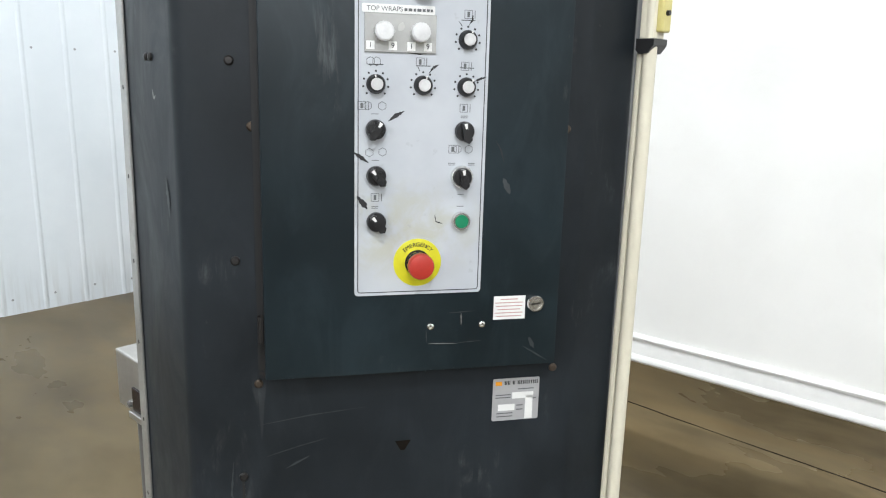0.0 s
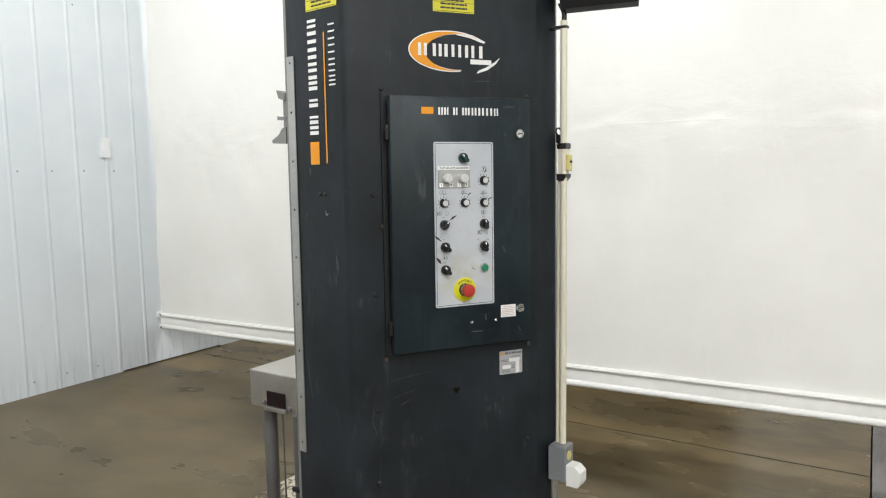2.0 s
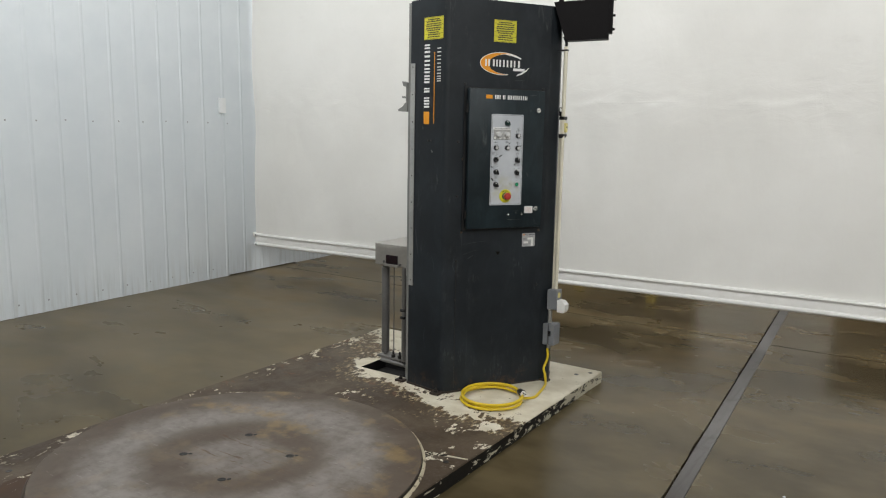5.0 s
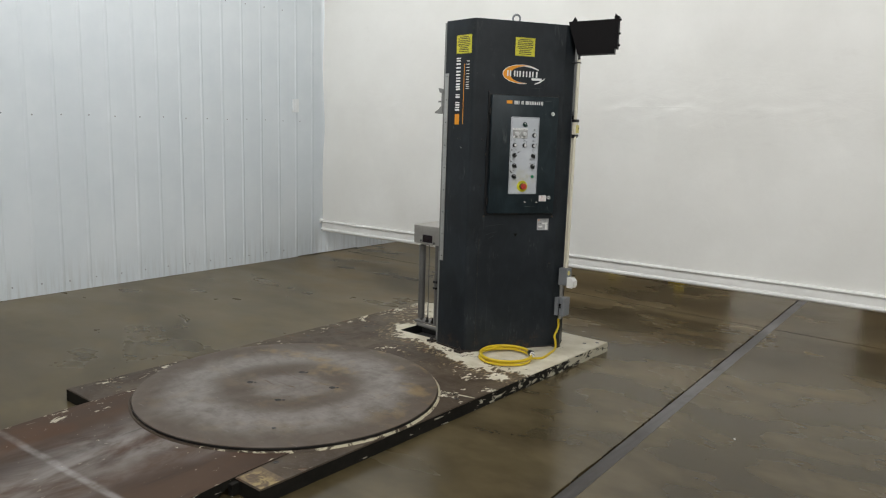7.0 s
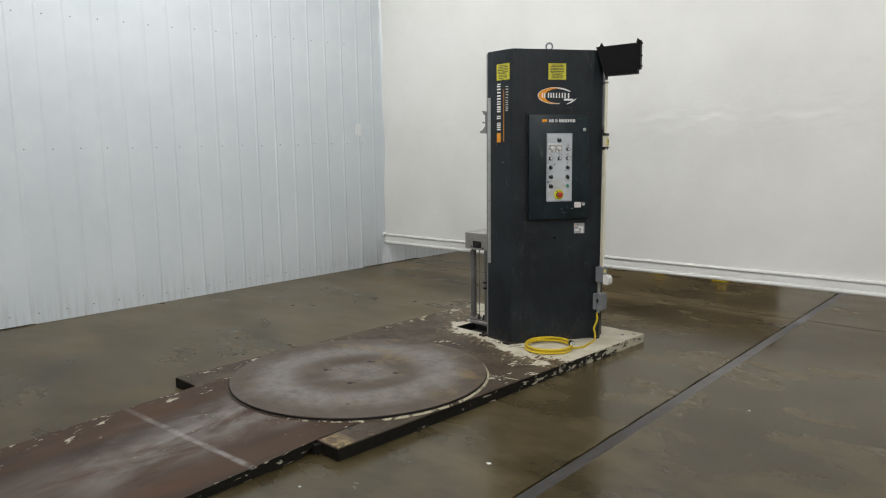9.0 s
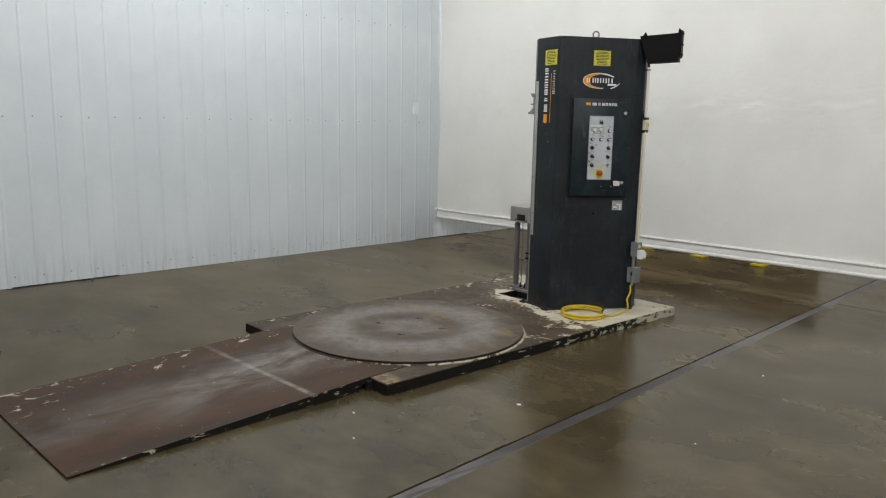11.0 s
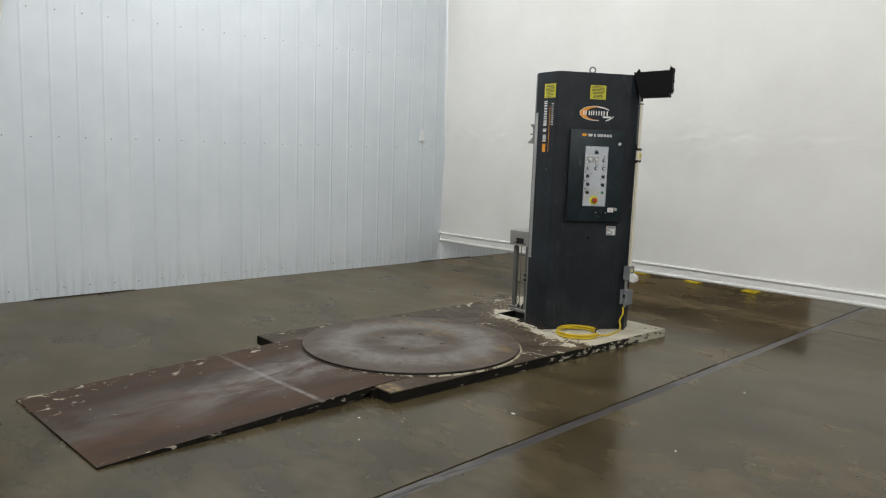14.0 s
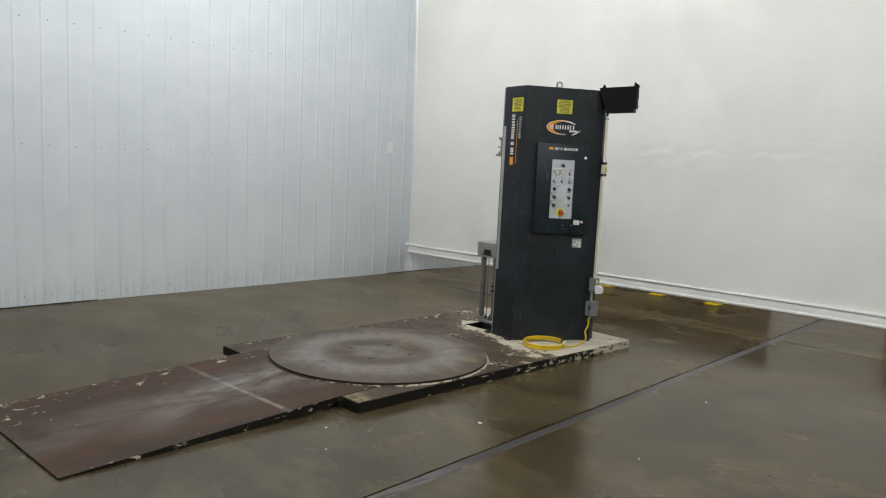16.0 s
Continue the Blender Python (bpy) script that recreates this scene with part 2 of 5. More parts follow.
def ramp_steel():
    """Brown ramp plate: lengthwise streaks, a chalked line across, dust down the middle, specks of old paint."""
    k = Nodes("ramp_steel")
    x, y, z = k.xyz()
    streak = k.noise(3.2, 4, 0.55, k.scaled((1.9, 0.28, 1)), 0.3)
    n2 = k.noise(24, 6, 0.65)
    col = k.mix(k.ramp(streak, 0.3, 0.7), (0.037, 0.0215, 0.0135), (0.077, 0.0475, 0.0310))
    wander = k.math("MULTIPLY", k.math("SUBTRACT", k.noise(1.6, 3), 0.5), 0.7)
    band = k.ramp(k.math("ABSOLUTE", k.math("SUBTRACT", k.math("ADD", x, wander), 0.02)), 0.48, 0.04)
    dust = k.math("MULTIPLY", band, k.ramp(k.noise(3.4, 6, 0.62, k.scaled((1.2, 0.55, 1), (2, 7, 0)), 0.5), 0.33, 0.66))
    dust = k.math("MULTIPLY", dust, k.ramp(y, -1.5, -0.25, 0.26, 1.0))
    rusty = k.ramp(k.noise(2.6, 6, 0.65, k.scaled((1.3, 0.6, 1), (8, 2, 0)), 0.6), 0.48, 0.68, 0, 0.65)
    col = k.mix(rusty, col, (0.088, 0.044, 0.024))
    col = k.mix(k.math("MULTIPLY", dust, 0.90), col, (0.27, 0.252, 0.238))
    line = k.ramp(k.math("ABSOLUTE", k.math("ADD", y, k.math("ADD", 0.435, k.math("MULTIPLY", k.math("SUBTRACT", k.noise(8, 3), 0.5), 0.02)))), 0.028, 0.006)
    line = k.math("MULTIPLY", line, k.math("MULTIPLY", k.ramp(k.noise(11, 4), 0.30, 0.62, 0.15, 1), k.ramp(x, -0.55, -0.15, 0.45, 1.0)))
    col = k.mix(k.math("MULTIPLY", line, 0.50), col, (0.38, 0.365, 0.355))
    chip = k.ramp(k.math("ADD", k.noise(12, 8, 0.72, k.scaled((1.3, 0.8, 1)), 0.5), k.math("ADD", k.math("MULTIPLY", k.ramp(x, -0.20, -0.56), 0.055), k.math("MULTIPLY", k.ramp(y, -1.0, -1.55), k.ramp(x, 0.1, -0.35, 0.0, 0.026)))), 0.668, 0.678)
    chip = k.math("MAXIMUM", chip, k.ramp(k.noise(34, 5, 0.7, k.scaled((1.2, 0.8, 1), (6, 3, 0))), 0.695, 0.705))
    rim = k.math("MULTIPLY", k.ramp(k.math("ABSOLUTE", x), 0.60, 0.63), k.ramp(k.math("ADD", k.noise(17, 6, 0.7, k.scaled((2, 0.7, 1))), k.ramp(x, 0.1, -0.1, 0.0, 0.02)), 0.615, 0.635))
    chip = k.math("MAXIMUM", chip, rim)
    scar = k.math("MULTIPLY", k.ramp(k.noise(8, 6, 0.6, k.scaled((2.4, 0.20, 1), (1, 5, 0), (0, 0, 0.1)), 0.2), 0.63, 0.72), 0.5)
    col = k.mix(scar, col, (0.030, 0.019, 0.014))
    col = k.mix(chip, col, (0.50, 0.46, 0.36))
    k.bump(k.math("ADD", n2, chip), 0.08, 0.001)
    return k.done(col, k.ramp(streak, 0.3, 0.7, 0.42, 0.58), 0.0, 0.14)


def concrete(name="polished_concrete"):
    """Old trowelled slab, sealed: brown-grey clouds, wiped drag marks, stains, uneven gloss."""
    k = Nodes(name)
    x, y, z = k.xyz()

    def soft(f, lo, hi, a=0.0, b=1.0):
        n = k.t.nodes.new("ShaderNodeMapRange")
        for socket, v in zip(n.inputs, (f, lo, hi, a, b)):
            k.put(socket, v)
        return n.outputs[0]

    cloud = k.noise(0.55, 2, 0.5, warp=0.5)
    mid = k.noise(1.1, 4, 0.55, k.scaled((0.8, 1, 1), rot=(0, 0, 0.3)), 0.6)
    drag = k.noise(1.9, 4, 0.55, k.scaled((0.50, 1.25, 1), (2, 5, 0), (0, 0, 0.22)), 0.4)
    sweep = k.noise(1.2, 2, 0.5, k.scaled((1.4, 0.40, 1), (4, 1, 0), (0, 0, -0.35)), 0.8)
    stain = k.noise(1.0, 3, 0.55, k.scaled((1, 1, 1), (5, 2, 0)), 0.9)
    mottle = k.noise(2.2, 4, 0.55, k.scaled((0.8, 1.1, 1), (1, 6, 0), (0, 0, 0.4)), 0.25)
    c = k.mix(soft(cloud, 0.30, 0.70), (0.050, 0.0395, 0.0178), (0.0938, 0.0734, 0.0363))
    c = k.mix(soft(mid, 0.40, 0.72, 0, 0.75), c, (0.1244, 0.0970, 0.0502))
    c = k.mix(soft(mid, 0.48, 0.25, 0, 0.55), c, (0.0408, 0.0295, 0.0130))
    c = k.mix(soft(stain, 0.46, 0.78, 0, 0.85), c, (0.0388, 0.0276, 0.0119))
    c = k.mix(soft(sweep, 0.46, 0.80, 0, 0.55), c, (0.0428, 0.0315, 0.0141))
    c = k.mix(soft(mottle, 0.44, 0.78, 0, 0.48), c, (0.1306, 0.1024, 0.0549))
    c = k.mix(soft(mottle, 0.58, 0.20, 0, 0.36), c, (0.0408, 0.0295, 0.0135))
    # stronger light towards wall and curtain, painted as a paler slab colour
    lit_back = k.ramp(k.math("ADD", k.math("SUBTRACT", y, k.math("MULTIPLY", x, 0.55)), k.math("MULTIPLY", k.math("SUBTRACT", cloud, 0.5), 3.0)), -1.5, 2.8)
    c = k.mix(k.math("MULTIPLY", lit_back, 0.55), c, (0.1734, 0.1399, 0.0818))
    # warmer stretch with tan and dark drag streaks between the machine and the curtain
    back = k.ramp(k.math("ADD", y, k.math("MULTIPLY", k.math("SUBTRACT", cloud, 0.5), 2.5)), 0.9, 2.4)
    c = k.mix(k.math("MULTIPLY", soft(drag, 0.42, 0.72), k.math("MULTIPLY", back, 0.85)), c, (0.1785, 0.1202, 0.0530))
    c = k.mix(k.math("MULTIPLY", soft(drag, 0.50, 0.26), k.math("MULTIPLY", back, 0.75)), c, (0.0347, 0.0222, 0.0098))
    c = k.mix(soft(drag, 0.50, 0.80, 0, 0.45), c, (0.1326, 0.1044, 0.0558))
    # the side where the sealer is unworn is glossier than the trodden side by the ribbed wall; its darker near part is
    # the mast's shade and dark reflection mixed into the colour
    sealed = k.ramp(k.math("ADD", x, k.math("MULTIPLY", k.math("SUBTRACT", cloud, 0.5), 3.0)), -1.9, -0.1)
    c = k.mix(k.math("MULTIPLY", k.math("MULTIPLY", sealed, k.math("SUBTRACT", 1.0, lit_back)), 0.30), c, (0.0367, 0.0276, 0.0126))
    # fine trowel blotches: tan bloom and darker damp marks over the whole slab
    bloom = k.noise(2.6, 4, 0.55, k.scaled((0.75, 1.15, 1), (7, 3, 0), (0, 0, 0.25)), 0.15)
    damp = k.noise(1.5, 4, 0.55, k.scaled((0.7, 1.1, 1), (9, 4, 0), (0, 0, -0.3)), 0.2)
    c = k.mix(soft(damp, 0.42, 0.76, 0, 0.58), c, (0.0306, 0.0222, 0.0098))
    c = k.mix(soft(bloom, 0.42, 0.78, 0, 0.44), c, (0.1530, 0.1172, 0.0614))
    c = k.mix(soft(bloom, 0.56, 0.22, 0, 0.36), c, (0.0367, 0.0271, 0.0116))
    gloss = k.math("ADD", soft(mid, 0.30, 0.75, 0.16, 0.26), soft(drag, 0.35, 0.75, 0.0, 0.10))
    gloss = k.math("SUBTRACT", k.math("ADD", gloss, soft(bloom, 0.35, 0.70, 0.05, 0.09)), k.math("MULTIPLY", sealed, 0.08))
    k.bump(k.noise(2.2, 2, 0.5, k.scaled((1, 0.7, 1))), 0.12, 0.006)
    return k.done(c, gloss, 0.0, k.math("ADD", 0.16, k.math("MULTIPLY", sealed, 0.19)))


def joint_filler():
    """Grey filler in the floor joint: lengthwise drag streaks, paler rubbed stretches."""
    k = Nodes("joint_filler")
    streak = k.noise(14, 5, 0.6, k.scaled((3.0, 0.25, 1)), 0.3)
    blotch = k.noise(5, 4, 0.6)
    c = k.mix(k.ramp(streak, 0.32, 0.68), (0.046, 0.0415, 0.0385), (0.082, 0.0765, 0.0740))
    y = k.xyz()[1]
    worn = k.ramp(k.math("ABSOLUTE", k.math("ADD", y, 2.5)), 1.15, 0.6)
    pale = k.math("MULTIPLY", worn, k.ramp(k.math("ADD", streak, k.math("MULTIPLY", blotch, 0.5)), 0.66, 0.80))
    c = k.mix(k.math("MULTIPLY", pale, 0.45), c, (0.22, 0.21, 0.20))
    # paler towards the curtain
    c = k.mix(k.math("MULTIPLY", k.ramp(y, -0.3, 1.5), k.ramp(streak, 0.25, 0.6, 0.5, 0.9)), c, (0.205, 0.197, 0.193))
    c = k.mix(k.ramp(blotch, 0.50, 0.70, 0, 0.40), c, (0.046, 0.038, 0.027))
    k.bump(streak, 0.2, 0.001)
    return k.done(c, k.ramp(streak, 0.3, 0.7, 0.40, 0.55), 0.0, 0.2)


def wall_sheet():
    """White baked enamel on steel sheet, with scuffs and runs low down."""
    k = Nodes("white_wall_sheet")
    x, y, z = k.xyz()
    n = k.noise(1.3, 5, 0.6)
    runs = k.noise(13, 5, 0.6, k.scaled((1, 1.6, 0.10)))
    col = k.mix(k.ramp(n, 0.3, 0.7), (0.60, 0.65, 0.685), (0.67, 0.715, 0.745))
    dirt = k.math("MULTIPLY", k.ramp(k.math("ADD", z, k.math("MULTIPLY", k.math("SUBTRACT", runs, 0.5), 0.7)), 0.50, 0.04), k.ramp(runs, 0.46, 0.68))
    col = k.mix(k.math("MULTIPLY", dirt, 0.42), col, (0.36, 0.36, 0.34))
    k.bump(k.noise(2.2, 3), 0.12, 0.01)
    return k.done(col, 0.55, 0.0, 0.25)


def curtain_vinyl():
    """White vinyl sheet: soft dents, slight grey smudges."""
    k = Nodes("white_vinyl")
    n = k.noise(0.9, 6, 0.6)
    f = k.noise(6, 5, 0.65, warp=0.7)
    col = k.mix(k.ramp(n, 0.3, 0.72), (0.78, 0.772, 0.738), (0.845, 0.84, 0.81))
    col = k.mix(k.ramp(k.noise(2.3, 6, 0.7, k.scaled((1, 1, 2.5))), 0.6, 0.78, 0, 0.16), col, (0.58, 0.56, 0.51))
    x, y, z = k.xyz()
    near_seam = k.ramp(k.math("ABSOLUTE", k.math("SUBTRACT", z, 1.86)), 0.42, 0.0, 0.25, 1.0)
    crease = k.math("MULTIPLY", k.noise(7, 4, 0.6, k.scaled((0.7, 1, 1.5)), 0.8), k.math("MULTIPLY", near_seam, 0.38))
    k.bump(k.math("ADD", k.noise(0.9, 2), k.math("ADD", crease, k.math("ADD", k.math("MULTIPLY", k.noise(5, 2, 0.5, warp=0.7), 0.16), k.math("MULTIPLY", k.noise(2.6, 4, 0.58, k.scaled((1.7, 1, 0.6), rot=(0, 0.6, 0)), 0.9), 0.60)))), 0.42, 0.02)
    return k.done(col, 0.38)




def panel_film():
    """Pale grey printed film, with a yellowish smear of handling beside the start button."""
    k = Nodes("panel_film")
    x, y, z = k.xyz()
    n = k.noise(22, 5, 0.65, warp=0.5)
    col = k.mix(k.ramp(k.noise(9, 4), 0.3, 0.7), (0.475, 0.500, 0.535), (0.545, 0.570, 0.600))
    d = k.math("SQRT", k.math("ADD", k.math("POWER", k.math("ABSOLUTE", k.math("SUBTRACT", x, 0.026)), 2.0), k.math("POWER", k.math("ABSOLUTE", k.math("SUBTRACT", z, 0.105)), 2.0)))
    smear = k.math("MULTIPLY", k.ramp(d, 0.10, 0.02), k.ramp(n, 0.36, 0.66))
    col = k.mix(k.math("MULTIPLY", smear, 0.55), col, (0.44, 0.43, 0.29))
    col = k.mix(k.ramp(k.noise(60, 3), 0.66, 0.74, 0, 0.25), col, (0.30, 0.31, 0.32))
    return k.done(col, k.ramp(n, 0.3, 0.7, 0.32, 0.46), 0.0, 0.4)


M_PAINT = charcoal_paint("charcoal_enamel", (0.0120, 0.0155, 0.0190), 0.8)
M_DOOR = charcoal_paint("door_enamel", (0.0108, 0.0185, 0.0228), 1.1, 0.0)
M_BLACKBOX = plain("black_sheet", (0.004, 0.0032, 0.0036), 0.55, 0, 0.2, 20, 0.05, 0.12)
M_DECK, M_EDGE, M_EDGE2 = chipped_paint(), chipped_side("chipped_edge", 0.49, 0.10), chipped_side("ramp_edge", 0.60)
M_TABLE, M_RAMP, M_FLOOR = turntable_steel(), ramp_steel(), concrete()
M_GAP = plain("joint_dirt", (0.020, 0.017, 0.013), 0.8)
M_FILL = joint_filler()
M_WALL, M_VINYL = wall_sheet(), curtain_vinyl()
M_HEM = plain("hem_vinyl", (0.84, 0.835, 0.81), 0.35, 0, 0.05, 8)
M_ROOM = plain("painted_block", (0.62, 0.62, 0.60), 0.8, 0, 0.06, 6)
M_BACK = plain("brown_block", (0.075, 0.058, 0.042), 0.85, 0, 0.15, 6)
M_CEIL = plain("ceiling_sheet", (0.16, 0.16, 0.155), 0.85, 0, 0.1, 4)
M_GALV = plain("galvanised", (0.46, 0.46, 0.44), 0.42, 0.85, 0.18, 30)
M_STEEL = plain("brushed_steel", (0.45, 0.435, 0.41), 0.36, 0.85, 0.12, 30)
M_ROLL = plain("roller_steel", (0.15, 0.147, 0.142), 0.42, 0.4, 0.2, 30)
M_DULL = plain("dull_grey_steel", (0.22, 0.22, 0.208), 0.5, 0.2, 0.15, 30)
M_CHROME = plain("chrome", (0.75, 0.75, 0.74), 0.16, 1.0, 0.03, 20, 0)
M_ALU = plain("knob_aluminium", (0.66, 0.66, 0.66), 0.34, 0.45, 0.12, 60, 0.05)
M_PANEL = panel_film()
M_PRINT = plain("print_black", (0.018, 0.018, 0.02), 0.5, 0, 0.05, 20, 0)
M_GREYPRINT = plain("print_grey", (0.12, 0.125, 0.13), 0.5, 0, 0.05, 20, 0)
M_KNOB = plain("black_plastic", (0.012, 0.012, 0.013), 0.30, 0, 0.1, 60, 0.05)
M_SOCK = plain("ivory_plate", (0.74, 0.76, 0.77), 0.4, 0, 0.05, 30, 0.03)
M_WHITE = plain("white_plastic", (0.80, 0.80, 0.78), 0.4, 0, 0.05, 30, 0.03)
M_GREEN = plain("green_button", (0.01, 0.22, 0.10), 0.32, 0, 0.08, 40, 0)
M_DKGREEN = plain("dark_green_knob", (0.008, 0.040, 0.034), 0.3, 0, 0.1, 60, 0.05)
M_RED = plain("red_button", (0.42, 0.032, 0.020), 0.40, 0, 0.12, 40, 0.05)
M_YELL = plain("yellow_plate", (0.64, 0.60, 0.012), 0.45, 0, 0.08, 40, 0.03)
M_YLAB = plain("yellow_label", (0.60, 0.56, 0.03), 0.45, 0, 0.06, 30, 0.03)
M_ORANGE = plain("orange_vinyl", (0.78, 0.31, 0.010), 0.42, 0, 0.08, 30, 0.03)
M_LABEL = plain("silver_label", (0.46, 0.46, 0.47), 0.38, 0.3, 0.06, 30, 0.03)
M_PINK = plain("print_pink", (0.55, 0.33, 0.31), 0.5, 0, 0.05, 30, 0)
M_TAPE = plain("clear_tape_metal", (0.43, 0.43, 0.415), 0.25, 0.2, 0.1, 40, 0.1)
M_CREAM = plain("cream_pvc", (0.70, 0.66, 0.53), 0.42, 0, 0.06, 20, 0.05)
M_BOXYEL = plain("cream_yellow", (0.66, 0.58, 0.22), 0.42, 0, 0.06, 30, 0.05)
M_GREYBOX = plain("grey_box", (0.185, 0.195, 0.21), 0.42, 0, 0.08, 30, 0.05)
M_CORD = plain("yellow_cord", (0.64, 0.46, 0.014), 0.42, 0, 0.1, 60, 0.1)
M_BOLT = plain("dark_bolt", (0.028, 0.026, 0.025), 0.4, 0.4, 0.2, 60)
M_RIVET = plain("worn_rivet", (0.085, 0.066, 0.050), 0.4, 0.7, 0.2, 60)
M_RED_DARK = plain("dark_window", (0.010, 0.004, 0.007), 0.2, 0, 0.1, 30, 0)
M_FEET = plain("safety_yellow", (0.82, 0.64, 0.03), 0.4, 0, 0.1, 30)
M_RUSTY = plain("rusty_plate", (0.034, 0.024, 0.019), 0.6, 0.2, 0.35, 30, 0.3)
M_INNER = plain("dark_pit", (0.010, 0.010, 0.010), 0.6)

# ---- building helpers ----


def part(name, bm, material, parent=None, label="", smooth=False):
    """Links a bmesh, in world metres, as one mesh object under a thing or a part."""
    me = bpy.data.meshes.new(name)
    base = parent
    while base is not None and base.parent is not None:
        base = base.parent
    if base is not None:
        bmesh.ops.translate(bm, verts=bm.verts, vec=-Vector(base.location))
    bm.normal_update()
    bm.to_mesh(me)
    bm.free()
    for m in material if isinstance(material, (list, tuple)) else [material]:
        me.materials.append(m)
    if smooth:
        me.polygons.foreach_set("use_smooth", [True] * len(me.polygons))
        me.set_sharp_from_angle(angle=radians(38))
    ob = new(name, me)
    if parent is not None:
        ob.parent = parent
    if label:
        tagged(ob, label)
    return ob


def thing(name, loc, label, category, group="", kind=""):
    ob = new(name)
    ob.location = loc
    ob.empty_display_size = 0.1
    return tagged(ob, label, category, group, kind)


def box(lo, hi, m=None, bevel=0.0, bm=None, mat=0):
    bm = bm or bmesh.new()
    lo, hi = Vector(lo), Vector(hi)
    made = bmesh.ops.create_cube(bm, size=1.0, matrix=Matrix.LocRotScale((lo + hi) / 2, None, hi - lo))["verts"]
    faces = {f for v in made for f in v.link_faces}
    for f in faces:
        f.material_index = mat
    if bevel:
        edges = list({e for v in made for e in v.link_edges})
        res = bmesh.ops.bevel(bm, geom=edges, offset=bevel, segments=2, profile=0.5, affect="EDGES")
        made = list({v for f in res["faces"] for v in f.verts} | {v for v in made if v.is_valid})
    if m is not None:
        bmesh.ops.transform(bm, matrix=m, verts=made)
    return bm


def lathe(profile, m, n=24, bm=None, mat=0):
    """A turned form about the local z axis; profile: (radius, height) from the bottom up."""
    bm = bm or bmesh.new()
    rings = []
    for r, h in profile:
        if r < 1e-6:
            rings.append([bm.verts.new(m @ Vector((0, 0, h)))])
        else:
            rings.append([bm.verts.new(m @ Vector((r * math.cos(2 * math.pi * i / n), r * math.sin(2 * math.pi * i / n), h))) for i in range(n)])
    for a, b in zip(rings, rings[1:]):
        for i in range(n):
            j = (i + 1) % n
            if len(a) == 1 and len(b) == 1:
                continue
            if len(a) == 1:
                f = bm.faces.new((a[0], b[i], b[j]))
            elif len(b) == 1:
                f = bm.faces.new((a[i], a[j], b[0]))
            else:
                f = bm.faces.new((a[i], a[j], b[j], b[i]))
            f.material_index = mat
    bmesh.ops.recalc_face_normals(bm, faces=bm.faces)
    return bm


def tube(points, r, n=10, bm=None, mat=0, closed=False):
    """A round bar along points."""
    bm = bm or bmesh.new()
    pts = [Vector(p) for p in points]
    rings, prev = [], None
    for i, p in enumerate(pts):
        a = pts[i - 1] if i else p
        b = pts[i + 1] if i + 1 < len(pts) else p
        d = (b - a).normalized()
        ref = prev if prev is not None else (Vector((0, 0, 1)) if abs(d.z) < 0.9 else Vector((1, 0, 0)))
        side = (ref - d * ref.dot(d)).normalized()
        prev = side
        up = d.cross(side)
        rings.append([bm.verts.new(p + r * (math.cos(2 * math.pi * k / n) * side + math.sin(2 * math.pi * k / n) * up)) for k in range(n)])
    for a, b in zip(rings, rings[1:]):
        for k in range(n):
            bm.faces.new((a[k], a[(k + 1) % n], b[(k + 1) % n], b[k])).material_index = mat
    for ring, flip in ((rings[0], True), (rings[-1], False)):
        bm.faces.new(ring[::-1] if flip else ring).material_index = mat
    bmesh.ops.recalc_face_normals(bm, faces=bm.faces)
    return bm


def prism(outline, h0, h1, m=None, bm=None, mat=0):
    """A straight prism over a flat outline (x, y), from height h0 to h1, moved by m."""
    bm = bm or bmesh.new()
    m = m or Matrix()
    lo = [bm.verts.new(m @ Vector((x, y, h0))) for x, y in outline]
    hi = [bm.verts.new(m @ Vector((x, y, h1))) for x, y in outline]
    n = len(outline)
    faces = [bm.faces.new(lo[::-1]), bm.faces.new(hi)]
    faces += [bm.faces.new((lo[i], lo[(i + 1) % n], hi[(i + 1) % n], hi[i])) for i in range(n)]
    for f in faces:
        f.material_index = mat
    bmesh.ops.recalc_face_normals(bm, faces=faces)
    return bm


def smooth_path(points, steps=8):
    """A rounded line through points (Catmull-Rom)."""
    p = [Vector(q) for q in points]
    p = [2 * p[0] - p[1]] + p + [2 * p[-1] - p[-2]]
    out = []
    for a, b, c, d in zip(p, p[1:], p[2:], p[3:]):
        for i in range(steps):
            t = i / steps
            out.append(0.5 * (2 * b + (c - a) * t + (2 * a - 5 * b + 4 * c - d) * t * t + (3 * b - a - 3 * c + d) * t ** 3))
    return out + [p[-2]]


def rounded(w, h, r, n=5):
    """Outline of a rectangle of width w and height h about the origin with round corners."""
    pts = []
    for cx, cy, a0 in ((w / 2 - r, h / 2 - r, 0), (-w / 2 + r, h / 2 - r, 90), (-w / 2 + r, -h / 2 + r, 180), (w / 2 - r, -h / 2 + r, 270)):
        for i in range(n + 1):
            a = radians(a0 + 90 * i / n)
            pts.append((cx + r * math.cos(a), cy + r * math.sin(a)))
    return pts


def text_bm(text, size, m, depth=0.0003):
    """Letters of the built-in font as a thin solid, centred on the origin of m."""
    cu = bpy.data.curves.new("lettering", "FONT")
    cu.body, cu.size, cu.extrude, cu.align_x, cu.align_y = text, size, depth, "CENTER", "CENTER"
    ob = bpy.data.objects.new("lettering", cu)
    me = bpy.data.meshes.new_from_object(ob)
    bm = bmesh.new()
    bm.from_mesh(me)
    bmesh.ops.transform(bm, matrix=m, verts=bm.verts)
    bpy.data.objects.remove(ob)
    bpy.data.meshes.remove(me)
    return bm


